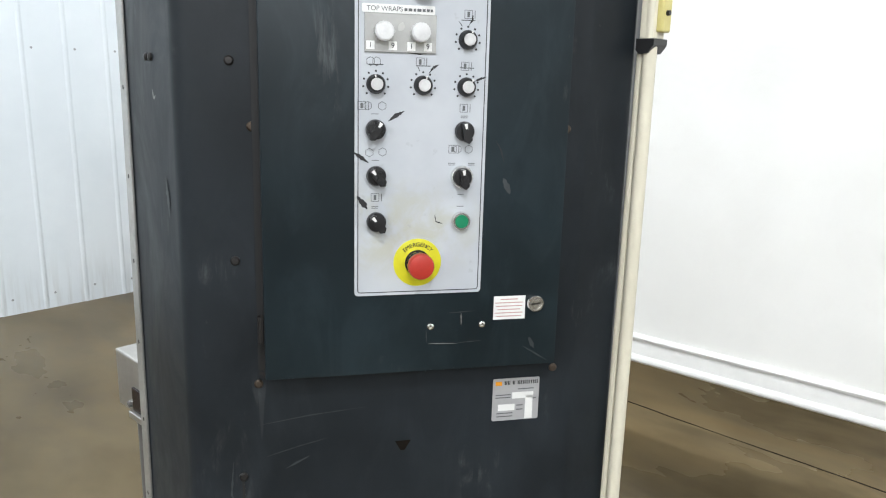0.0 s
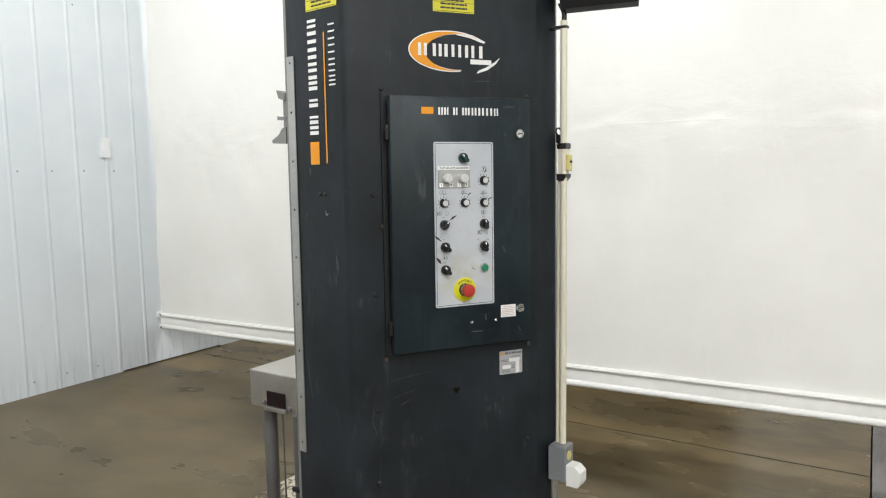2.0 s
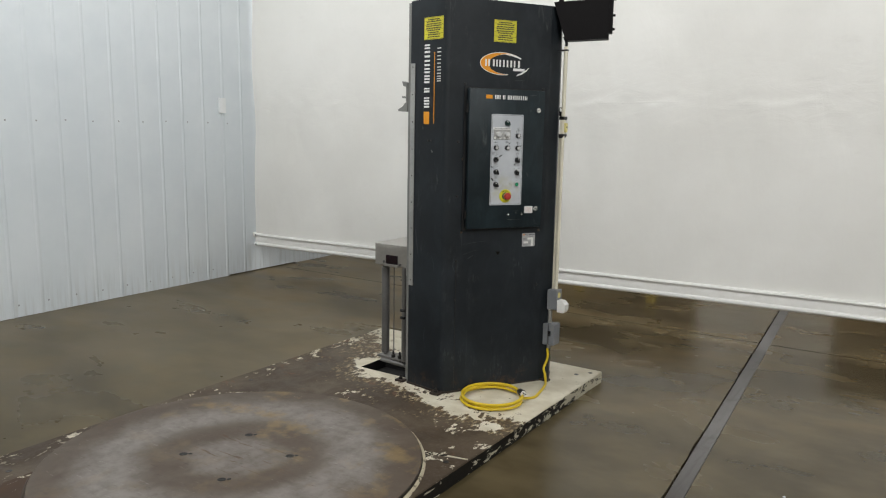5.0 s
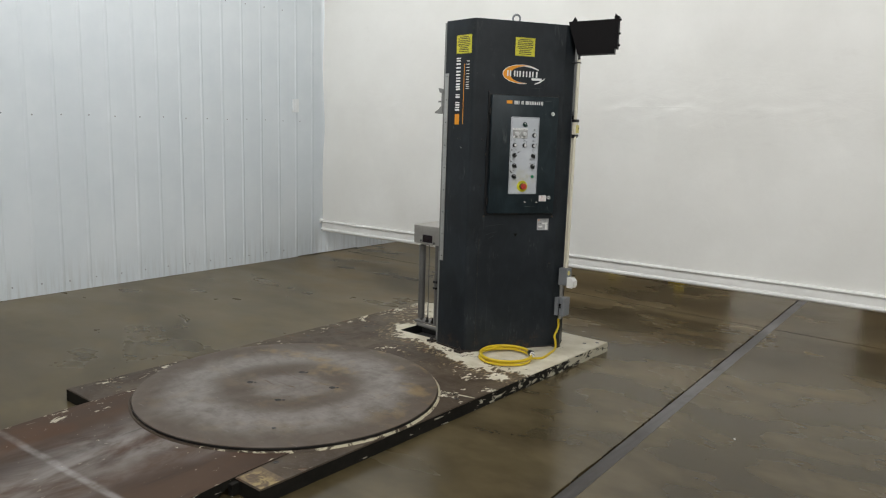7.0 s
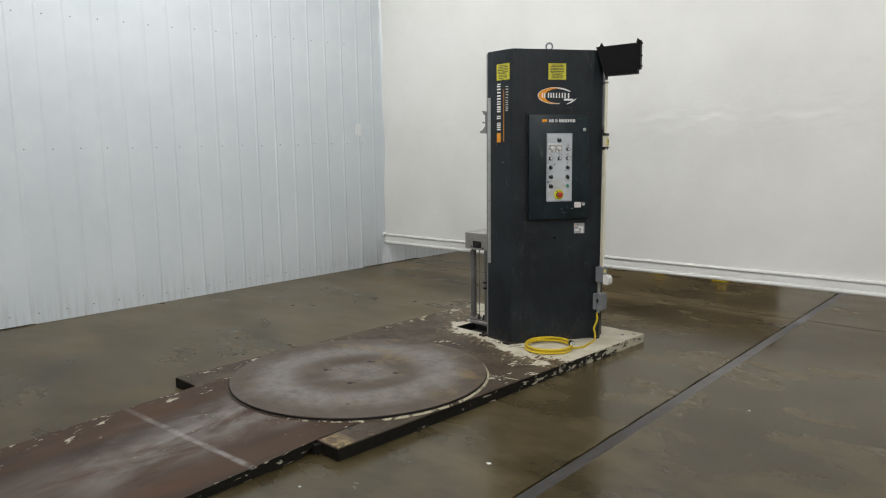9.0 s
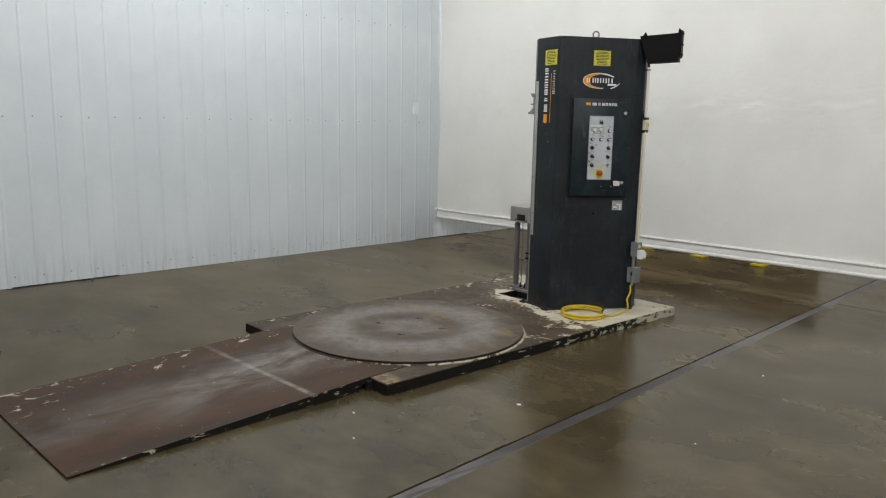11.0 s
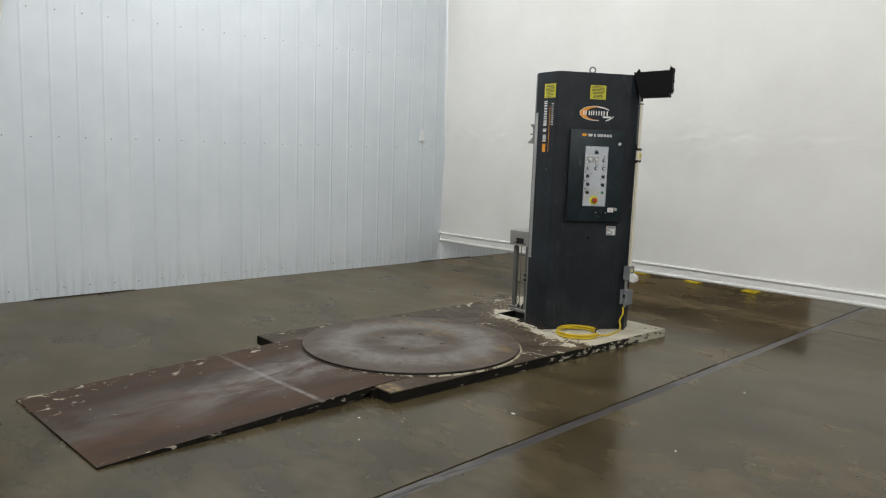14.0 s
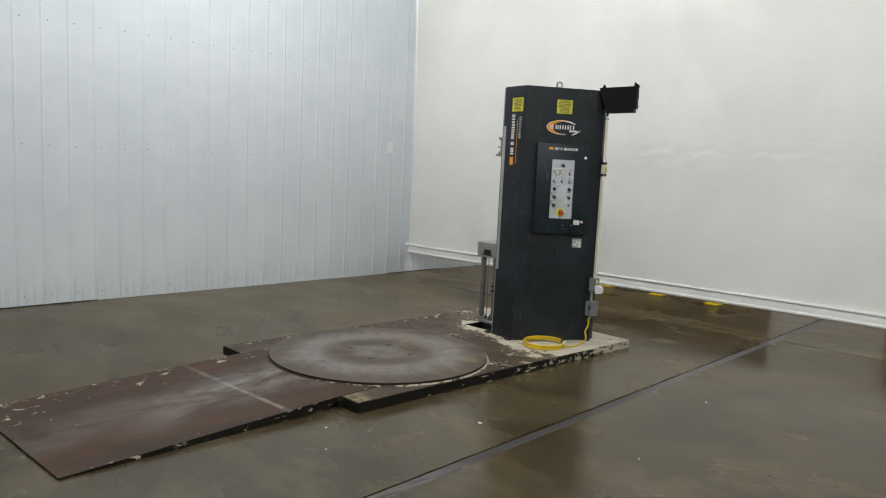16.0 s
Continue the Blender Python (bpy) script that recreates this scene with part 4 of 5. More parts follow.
mast = thing("wrapper_mast", (-0.98, 1.05, DZ), "tall charcoal painted steel mast of a pallet stretch wrapper", "machine mast")


def bent_outline():
    """Plan of the cover: five faces with bent, rounded corners."""
    c = MB + FU * 0.634
    corners = [(LA + LU * 0.022, 0.004), (LB + Vector((0.008, 0.0, 0)), 0.035), (c, 0.045), (Vector((-0.610, 1.252, 0)), 0.008), (Vector((-0.660, 1.375, 0)), 0.02), (Vector((-1.27, 1.38, 0)), 0.03)]
    pts = []
    n = len(corners)
    for i, (p, r) in enumerate(corners):
        a, b = corners[i - 1][0], corners[(i + 1) % n][0]
        da, db = (a - p).normalized(), (b - p).normalized()
        half = da.angle(db) / 2
        t = r / math.tan(half)
        cen = p + (da + db).normalized() * (r / math.sin(half))
        s, e = p + da * t, p + db * t
        a0 = math.atan2(s.y - cen.y, s.x - cen.x)
        a1 = math.atan2(e.y - cen.y, e.x - cen.x)
        d = (a1 - a0 + math.pi) % (2 * math.pi) - math.pi
        for k in range(7):
            pts.append((cen.x + r * math.cos(a0 + d * k / 6), cen.y + r * math.sin(a0 + d * k / 6)))
    return pts


PLAN = bent_outline()
part("cover", prism(PLAN, DZ + 0.004, TOP - 0.004), M_PAINT, mast, smooth=True)
mid = Vector((sum(p[0] for p in PLAN) / len(PLAN), sum(p[1] for p in PLAN) / len(PLAN)))
part("top_plate", prism([(mid.x + (x - mid.x) * 0.994, mid.y + (y - mid.y) * 0.994) for x, y in PLAN], TOP - 0.005, TOP), M_PAINT, mast)
part("base_skirt", prism([(mid.x + (x - mid.x) * 1.012, mid.y + (y - mid.y) * 1.012) for x, y in PLAN], DZ - 0.012, DZ + 0.010), M_RUSTY, mast, "rusty foot flange")
ring = [(-0.93 + 0.024 * math.cos(a) * 0.8, 1.0 + 0.024 * math.cos(a) * 0.6, TOP + 0.038 + 0.026 * math.sin(a)) for a in [2 * math.pi * i / 20 for i in range(21)]]
part("lifting_eye", lathe([(0.022, TOP), (0.022, TOP + 0.006), (0.010, TOP + 0.014), (0.008, TOP + 0.02), (0, TOP + 0.02)], Matrix.Translation((-0.93, 1.0, 0)), 14, tube(ring, 0.0065, 8)), M_GREYBOX, mast, smooth=True)
# lower front sheet seam
part("lower_seam", flat(0.004, 0.76, on_front(0.060, 0.45, 0.0004), 0.0006), M_BOLT, mast)

# bolts and screws on the sheet
for u, z, dark in ((0.058, 1.511, 1), (0.088, 1.414, 0), (0.058, 1.204, 1), (0.089, 0.996, 0), (0.061, 0.832, 1), (0.093, 1.833, 1), (0.600, 1.822, 1), (0.602, 1.416, 0), (0.602, 0.993, 0), (0.058, 0.60, 1), (0.60, 0.66, 1)):
    part("bolt", lathe([(0.0075, 0), (0.0075, 0.002), (0.005, 0.0045), (0, 0.005)], on_front(u, z, 0.0003), 12), M_BOLT if dark else M_RIVET, mast, smooth=True)
for s in (0.168, 0.190):
    part("bolt", lathe([(0.0065, 0), (0.0065, 0.002), (0.004, 0.004), (0, 0.0045)], on_left(s, 1.515, 0.0003), 12), M_BOLT, mast, smooth=True)
part("missing_screw", prism([(-0.014, 0.006), (0.014, 0.006), (0.003, -0.012), (-0.004, -0.012)], 0, 0.0008, on_front(0.331, 0.868, 0.0002)), M_SEAM, mast, "dark torn hole")

# galvanised edge strip and the steel column behind it
strip = part("edge_strip", box((0.026, 0.657, 0.0005), (0.060, 1.951, 0.005), on_left(0, 0, 0), 0.0012), M_GALV, mast, "galvanised edge strip with screw holes")
for i in range(9):
    part("strip_hole", lathe([(0.004, 0), (0.004, 0.0006), (0, 0.0006)], on_left(0.044, 0.69 + i * 0.155, 0.0051), 8), M_BOLT, strip)
part("column", box((-0.014, 0.04, -0.09), (0.021, TOP + 0.01, -0.018), on_left(0, 0, 0), 0.002), M_DULL, mast, "dull grey steel guide column")
bra = box((-0.046, 1.69, -0.05), (-0.028, 1.835, -0.03), on_left(0, 0, 0), 0.001)
prism([(-0.028, 1.845), (-0.074, 1.858), (-0.062, 1.830), (-0.028, 1.82)], -0.055, -0.025, on_left(0, 0, 0), bra)
prism([(-0.028, 1.735), (-0.050, 1.730), (-0.066, 1.712), (-0.104, 1.694), (-0.102, 1.684), (-0.028, 1.68)], -0.055, -0.025, on_left(0, 0, 0), bra)
prism([(-0.028, 1.768), (-0.072, 1.772), (-0.072, 1.760), (-0.028, 1.758)], -0.055, -0.025, on_left(0, 0, 0), bra)
part("clamp_bracket", bra, M_DULL, mast, "notched grey clamp bracket")

# foot clamps with bolts where the mast meets the deck
for cx, cy in ((-1.315, 0.675), (-1.01, 0.60), (-0.61, 1.20)):
    lug = part("foot_lug", box((cx - 0.03, cy - 0.022, DZ), (cx + 0.03, cy + 0.022, DZ + 0.014), None, 0.003), M_RUSTY, mast, "rusty foot lug")
    part("anchor_bolt", lathe([(0.013, DZ + 0.014), (0.013, DZ + 0.024), (0.007, DZ + 0.025), (0.007, DZ + 0.036), (0, DZ + 0.037)], Matrix.Translation((cx, cy, 0)), 6), M_BOLT, lug)


# brand marks: plain blocks in their colours, no lettering
def blocks(place, x0, x1, y0, y1, widths, t=0.0008):
    """A row of upright bars between x0 and x1, as wide as the marks they stand for; negative widths are gaps."""
    bm = bmesh.new()
    total = sum(abs(w) for w in widths)
    x = x0
    for w in widths:
        step = abs(w) / total * (x1 - x0)
        if w > 0:
            flat(step, y1 - y0, place @ Matrix.Translation((x + step / 2, (y0 + y1) / 2, 0)), t, 0, bm)
        x += step
    return bm


def mark_bars(name, place, x0, x1, y0, y1, widths, parent):
    """The same row of bars, each bar a part of its own."""
    total = sum(abs(w) for w in widths)
    x = x0
    for w in widths:
        step = abs(w) / total * (x1 - x0)
        if w > 0:
            part(name, flat(step, y1 - y0, place @ Matrix.Translation((x + step / 2, (y0 + y1) / 2, 0)), 0.0008), M_WHITE, parent)
        x += step


WORDMARK = (.9, -.5, .8, -.5, .9, -.5, .6, -2.2, .9, -.5, .6, -2.2, .9, -.5, .8, -.5, .9, -.9, .8, -.7, .8, -.9, .9, -.9, .9, -1.1, .9, -1.1, .9, -.9, .7, -.6, .7)
up = Matrix.Rotation(math.pi / 2, 4, "Z")
mark_bars("side_mark_bar", on_left(0.150, 1.875, 0.0006) @ up, -0.175, 0.175, -0.020, 0.020, WORDMARK, mast)
mark_bars("side_submark_bar", on_left(0.240, 1.942, 0.0006) @ up, -0.098, 0.098, -0.014, 0.014, (.3, -.5, .3, -.5, .3, -.7, .3, -.8, .3, -.7, .3, -1.0, .3, -1.0, .3, -.9, .3, -1.0, .3, -1.0, .3, -.8), mast)
part("side_block", flat(0.042, 0.070, on_left(0.150, 1.643, 0.0006)), M_ORANGE, mast, "orange marking block")
part("side_line", flat(0.005, 0.395, on_left(0.206, 1.809, 0.0006)), M_ORANGE, mast)


def yellow_label(m):
    plate = part("warning_label", flat(0.142, 0.121, m, 0.0006, 0.002), M_YLAB, mast, "yellow warning label with fine black print")
    bm = bmesh.new()
    rnd = random.Random(4)
    for i in range(9):
        y = 0.0475 - 0.0118 * i
        w = rnd.uniform(0.62, 0.94) * 0.128
        x = -w / 2
        while x < w / 2 - 0.004:
            step = min(rnd.uniform(0.010, 0.024), w / 2 - x)
            flat(step * 0.88, 0.0056, m @ Matrix.Translation((x + step / 2, y, 0.0007)), 0.0003, 0, bm)
            x += step
        if i in (0, 2, 4, 6):
            flat(0.134, 0.0012, m @ Matrix.Translation((0, y - 0.0060, 0.0007)), 0.0003, 0, bm)
    for yy in (0.057, -0.057):
        flat(0.134, 0.0014, m @ Matrix.Translation((0, yy, 0.0007)), 0.0003, 0, bm)
    part("fine_print", bm, M_PRINT, plate)


yellow_label(on_left(0.197, 2.136, 0.0006))
yellow_label(on_front(0.339, 2.135, 0.0006))


def crescent(m, grow, tmat):
    """The sickle of the round mark: outer oval less a smaller oval shifted along it."""
    outer, inner = [], []
    for i in range(41):
        a = radians(52 + (284 - 52) * i / 40)
        outer.append((0.138 * math.cos(a) * (1 + grow), 0.060 * math.sin(a) * (1 + grow * 2)))
        thick = 0.047 * max(0.0, math.sin(math.pi * i / 40)) ** 1.3 + 0.006 - grow * 0.05
        inner.append((0.138 * math.cos(a) + thick * 1.0, 0.060 * math.sin(a) * (0.98 - 0.12 * math.sin(math.pi * i / 40) - grow)))
    bm = bmesh.new()
    for i in range(40):
        quad = [outer[i], outer[i + 1], inner[i + 1], inner[i]]
        bm.faces.new([bm.verts.new(m @ Vector((x, y, 0.0004))) for x, y in quad])
    bmesh.ops.remove_doubles(bm, verts=bm.verts, dist=0.00002)
    bmesh.ops.recalc_face_normals(bm, faces=bm.faces)
    return bm


lm = on_front(0.325, 1.955, 0.0010)
badge = part("round_mark", crescent(lm, 0.028, 0), M_WHITE, mast, "white and orange sickle-shaped emblem")
part("orange_sickle", crescent(on_front(0.325, 1.955, 0.0020), 0.0, 0), M_ORANGE, badge)
part("emblem_letters", blocks(on_front(0.355, 1.957, 0.0028), -0.140, 0.094, -0.019, 0.019, (.5, -.5, .5, -1.0, .55, -.5, .5, -.5, .55, -.7, .5, -.7, .5, -.7, .55, -.6, .5, -.9, .6, -.6)), M_WHITE, badge)
part("emblem_tag", flat(0.075, 0.015, on_front(0.432, 1.926, 0.0022)), M_WHITE, badge)
part("emblem_tail", prism([(0.030, -0.047), (0.066, -0.036), (0.100, -0.014), (0.114, 0.006), (0.094, -0.009), (0.066, -0.025), (0.036, -0.038)], 0, 0.0006, on_front(0.387, 1.937, 0.0012)), M_WHITE, badge)
part("emblem_top", prism([(0.0, 0.0), (0.06, -0.010), (0.105, -0.028), (0.098, -0.033), (0.05, -0.019), (0.0, -0.011)], 0, 0.0006, on_front(0.345, 2.018, 0.0012)), M_WHITE, badge)

# rating plate
rp = part("rating_plate", flat(0.087, 0.080, on_front(0.535, 0.937, 0.0006), 0.0008, 0.003), M_LABEL, mast, "silver rating plate with white fields")
rpm = on_front(0.535, 0.937, 0.0015)
part("plate_mark", flat(0.012, 0.0075, rpm @ Matrix.Translation((-0.033, 0.031, 0)), 0.0004), M_ORANGE, rp)
part("plate_word", blocks(rpm, -0.022, 0.040, 0.028, 0.035, WORDMARK, 0.0004), M_PRINT, rp)
bm = flat(0.040, 0.012, rpm @ Matrix.Translation((0.013, 0.007, 0)), 0.0004)
flat(0.014, 0.045, rpm @ Matrix.Translation((0.025, -0.016, 0)), 0.0004, 0, bm)
flat(0.031, 0.012, rpm @ Matrix.Translation((-0.017, -0.015, 0)), 0.0004, 0, bm)
part("plate_fields", bm, M_WHITE, rp)
bm = bmesh.new()
for x, y, w in ((0.018, 0.019, 0.03), (-0.024, 0.009, 0.028), (-0.024, 0.004, 0.028), (-0.02, -0.026, 0.03), (-0.02, -0.032, 0.03), (0.008, -0.012, 0.012), (0.008, -0.02, 0.012), (0.034, 0.0, 0.008)):
    flat(w, 0.0018, rpm @ Matrix.Translation((x, y, 0)), 0.0003, 0, bm)
part("plate_print", bm, M_GREYPRINT, rp)

# ---- control cabinet door on the mast ----
DU0, DU1, DZ0, DZ1 = 0.100, 0.585, 1.020, 1.810
DOFF = 0.050
cab = thing("control_cabinet", tuple(MB + FU * 0.34 + Vector((0, 0, DZ0))), "shallow dark teal control cabinet door with operator panel, on the mast", "control cabinet")
part("cabinet_frame", flat(DU1 - DU0 + 0.024, DZ1 - DZ0 + 0.024, on_front((DU0 + DU1) / 2, (DZ0 + DZ1) / 2, 0.0006), 0.006, 0.004), M_PAINT, cab)
part("gasket", flat(DU1 - DU0 - 0.03, DZ1 - DZ0 - 0.03, on_front((DU0 + DU1) / 2, (DZ0 + DZ1) / 2, 0.0070), 0.020, 0.004), M_INNER, cab)
# flat dark strips drawn for the shadow in the gap round the door
part("door_seal", flat(0.012, DZ1 - DZ0 - 0.004, on_front(DU0 - 0.005, (DZ0 + DZ1) / 2, 0.0068), 0.0006), M_INNER, cab)
part("door_seal", flat(DU1 - DU0 + 0.014, 0.010, on_front((DU0 + DU1) / 2, DZ1 + 0.004, 0.0068), 0.0006), M_INNER, cab)
dm = on_front((DU0 + DU1) / 2, (DZ0 + DZ1) / 2, 0.0)
door = part("door", box((-(DU1 - DU0) / 2, -(DZ1 - DZ0) / 2, 0.026), ((DU1 - DU0) / 2, (DZ1 - DZ0) / 2, DOFF), dm, 0.0035), M_DOOR, cab, smooth=True)
for hz in (1.10, 1.70):
    part("hinge", lathe([(0.006, -0.022), (0.006, 0.022), (0, 0.022)], on_front(DU0 - 0.004, hz, 0.034) @ Matrix.Rotation(math.pi / 2, 4, "X"), 10), M_BOLT, door)
for lu, lz in ((0.543, 1.698), (0.543, 1.130)):
    lock = lathe([(0.0150, 0), (0.0150, 0.004), (0.0130, 0.0065), (0.0105, 0.0065), (0.0100, 0.0045), (0, 0.0045)], on_front(lu, lz, DOFF), 24)
    box((-0.008, -0.0016, 0.0040), (0.008, 0.0016, 0.0052), on_front(lu, lz, DOFF, 0.1), 0, lock, 1)
    part("quarter_turn_lock", lock, [M_CHROME, M_BOLT], door, "chrome slotted door lock", True)
part("door_block", flat(0.040, 0.021, on_front(0.222, 1.766, DOFF + 0.0004)), M_ORANGE, door, "orange marking block")
mark_bars("door_mark_bar", on_front(0.362, 1.765, DOFF + 0.0004), -0.104, 0.104, -0.0115, 0.0115, WORDMARK, door)
nt = part("notice", flat(0.055, 0.040, on_front(0.498, 1.124, DOFF + 0.0004), 0.0005), M_WHITE, door, "white notice sticker with faint print")
bm = bmesh.new()
for i in range(6):
    flat((0.030, 0.048, 0.046, 0.040, 0.048, 0.044)[i], 0.0016, on_front(0.497, 1.1385 - i * 0.0058, DOFF + 0.001), 0.0002, 0, bm)
part("notice_print", bm, M_PINK, nt)
for ru in (0.364, 0.451):
    part("rivet", lathe([(0.006, 0), (0.0055, 0.002), (0.003, 0.0032), (0, 0.0024)], on_front(ru, 1.0975, DOFF), 12), M_CHROME, door, smooth=True)


# scratches and rubbed spots with a shape of their own
def scratch(place, pts, w, material, parent, name="scratch"):
    """A thin uneven scrape along points, tapering to its ends."""
    bm = bmesh.new()
    rnd = random.Random(len(pts) + int(abs(pts[0][0]) * 1000))
    p = [Vector((x, y, 0)) for x, y in pts]
    p = [a.lerp(b, k / 6) for a, b in zip(p, p[1:]) for k in range(6)] + [p[-1]]
    top, bot = [], []
    for i, q in enumerate(p):
        d = (p[min(i + 1, len(p) - 1)] - p[max(i - 1, 0)]).normalized()
        n = Vector((-d.y, d.x, 0)) * w * rnd.uniform(0.35, 1.0) * (0.15 + math.sin(math.pi * i / (len(p) - 1)))
        top.append(bm.verts.new(place @ (q + n)))
        bot.append(bm.verts.new(place @ (q - n)))
    for i in range(len(p) - 1):
        bm.faces.new((bot[i], bot[i + 1], top[i + 1], top[i]))
    bmesh.ops.recalc_face_normals(bm, faces=bm.faces)
    return part(name, bm, material, parent)


M_SCR = plain("rubbed_grey", (0.032, 0.037, 0.041), 0.55, 0, 0.25, 60, 0)
M_SCR2 = plain("rubbed_pale", (0.20, 0.195, 0.185), 0.55, 0, 0.25, 60, 0)
of = on_front(0, 0, 0.0004)
ol = on_left(0, 0, 0.0004)
od = on_front(0, 0, DOFF + 0.0004)
for pts, w in ((((0.085, 0.922), (0.17, 0.934), (0.265, 0.942)), 0.0011), (((0.10, 0.865), (0.155, 0.88), (0.20, 0.89)), 0.0012), (((0.13, 0.84), (0.17, 0.86)), 0.002), (((0.045, 0.86), (0.04, 0.80), (0.055, 0.76)), 0.002), (((0.40, 1.865), (0.48, 1.868)), 0.002)):
    scratch(of, pts, w, M_SCR, mast)
for pts, w, m in ((((0.07, 1.02), (0.09, 0.90), (0.10, 0.84)), 0.004, M_SCR), (((0.235, 1.33), (0.240, 1.30), (0.245, 1.265)), 0.008, M_SCR), (((0.19, 1.465), (0.195, 1.45), (0.205, 1.455)), 0.003, M_SCR2), (((0.12, 1.60), (0.125, 1.575)), 0.006, M_SCR), (((0.16, 0.42), (0.15, 0.36), (0.17, 0.28)), 0.0016, M_SCR), (((0.205, 0.855), (0.222, 0.81), (0.225, 0.77)), 0.0014, M_SCR), (((0.182, 0.872), (0.172, 0.862), (0.170, 0.838)), 0.0014, M_PRINT)):
    scratch(ol, pts, w, m, mast)
for pts, w, m in ((((0.36, 1.068), (0.41, 1.066)), 0.0012, M_SCR2), (((0.415, 1.118), (0.416, 1.098)), 0.0014, M_SCR2), (((0.357, 1.092), (0.358, 1.070)), 0.0009, M_SCR), (((0.41, 1.067), (0.452, 1.069)), 0.0010, M_SCR), (((0.39, 1.119), (0.44, 1.121)), 0.0009, M_SCR), (((0.535, 1.07), (0.545, 1.05)), 0.0045, M_SCR), (((0.525, 1.055), (0.57, 1.027)), 0.0016, M_SCR), (((0.48, 1.78), (0.53, 1.785)), 0.004, M_SCR), (((0.49, 1.70), (0.495, 1.69)), 0.005, M_SCR), (((0.478, 1.34), (0.49, 1.315)), 0.006, M_SCR), (((0.463, 1.40), (0.472, 1.385), (0.478, 1.365)), 0.0014, M_PRINT)):
    scratch(od, pts, w, m, door)

# ---- operator panel ----
PO = DOFF + 0.0004
panel = thing("operator_panel", tuple(MB + FU * 0.343 + Vector((0, 0, 1.155))), "pale grey operator panel with selector knobs and emergency stop", "control panel")
PC = on_front(0.3425, 1.4125, PO)
part("face_plate", flat(0.206, 0.517, PC, 0.0026, 0.006), M_PANEL, panel)


def frame_line(w, h, r, t, m):
    bm = bmesh.new()
    o, i = rounded(w, h, r), rounded(w - 2 * t, h - 2 * t, r - t)
    vo = [bm.verts.new(m @ Vector((x, y, 0))) for x, y in o]
    vi = [bm.verts.new(m @ Vector((x, y, 0))) for x, y in i]
    n = len(o)
    for k in range(n):
        bm.faces.new((vo[k], vo[(k + 1) % n], vi[(k + 1) % n], vi[k]))
    bmesh.ops.recalc_face_normals(bm, faces=bm.faces)
    return bm


PS = PO + 0.0026
part("border_line", frame_line(0.197, 0.508, 0.005, 0.0014, on_front(0.3425, 1.4125, PS + 0.0003)), M_PRINT, panel)


def selector(u, z, angle, ring=None, green=False):
    m = on_front(u, z, PS)
    if ring is not None:
        r = lathe([(0.0178, 0), (0.0178, 0.006), (0.0168, 0.0075), (0.0150, 0.0075), (0.0145, 0.004)], m, 24)
        part("chrome_ring", r, M_CHROME, panel, smooth=True)
    h = m @ Matrix.Rotation(radians(angle), 4, "Z")
    kb = lathe([(0.0152, 0), (0.0152, 0.006), (0.0140, 0.0095), (0, 0.0105)], m @ Matrix.Translation((0, 0, 0.003)), 24)
    prism([(-0.0062, -0.0140), (0.0, -0.0185), (0.0062, -0.0140), (0.0058, 0.010), (0.0030, 0.0138), (-0.0030, 0.0138), (-0.0058, 0.010)], 0.010, 0.0225, h, kb)
    knob = part("selector_knob", kb, M_DKGREEN if green else M_KNOB, panel, "dark green selector knob" if green else "black selector knob", True)
    part("pointer_mark", prism([(-0.0016, 0.0046), (0.0016, 0.0046), (0.0027, 0.0124), (-0.0027, 0.0124)], 0.0218, 0.0232, h), M_WHITE, knob)


for u, z, a, r in ((0.337, 1.622, 42, None), (0.2705, 1.415, -32, None), (0.409, 1.414, 12, None), (0.2720, 1.345, 40, None), (0.4075, 1.343, 8, 1), (0.2725, 1.2735, 38, None)):
    selector(u, z, a, r, z > 1.6)


def dial(u, z, angle):
    m = on_front(u, z, PS)
    kb = lathe([(0.0146, 0), (0.0144, 0.004), (0.0130, 0.006), (0.0120, 0.0125), (0.0110, 0.0135), (0, 0.0135)], m, 24)
    box((-0.0010, 0.0098, 0.0045), (0.0010, 0.0138, 0.0140), m @ Matrix.Rotation(radians(angle), 4, "Z"), 0, kb, 1)
    knob = part("dial_knob", kb, [M_KNOB, M_WHITE], panel, "black dial knob with silver cap", True)
    part("knob_cap", lathe([(0.0092, 0.0130), (0.0092, 0.0142), (0.0086, 0.0147), (0, 0.0147)], m, 24), M_ALU, knob, smooth=True)
    bm = bmesh.new()
    for i in range(9):
        a = radians(225 - 270 * i / 8)
        lathe([(0.0017, 0), (0.0017, 0.0003), (0, 0.0003)], m @ Matrix.Translation((0.0192 * math.cos(a), 0.0192 * math.sin(a), 0.0)), 8, bm)
    flat(0.022, 0.0012, m @ Matrix.Translation((0, 0.0285, 0)), 0.0003, 0, bm)
    part("dial_scale", bm, M_PRINT, panel)


for u, z, a in ((0.411, 1.551, -20), (0.271, 1.482, 10), (0.343, 1.482, -15), (0.411, 1.481, -35)):
    dial(u, z, a)

tapep = part("add_on_plate", box((-0.054, -0.028, 0), (0.054, 0.028, 0.003), on_front(0.3075, 1.5565, PS + 0.0002), 0.0008), M_TAPE, panel, "dull metal add-on plate")
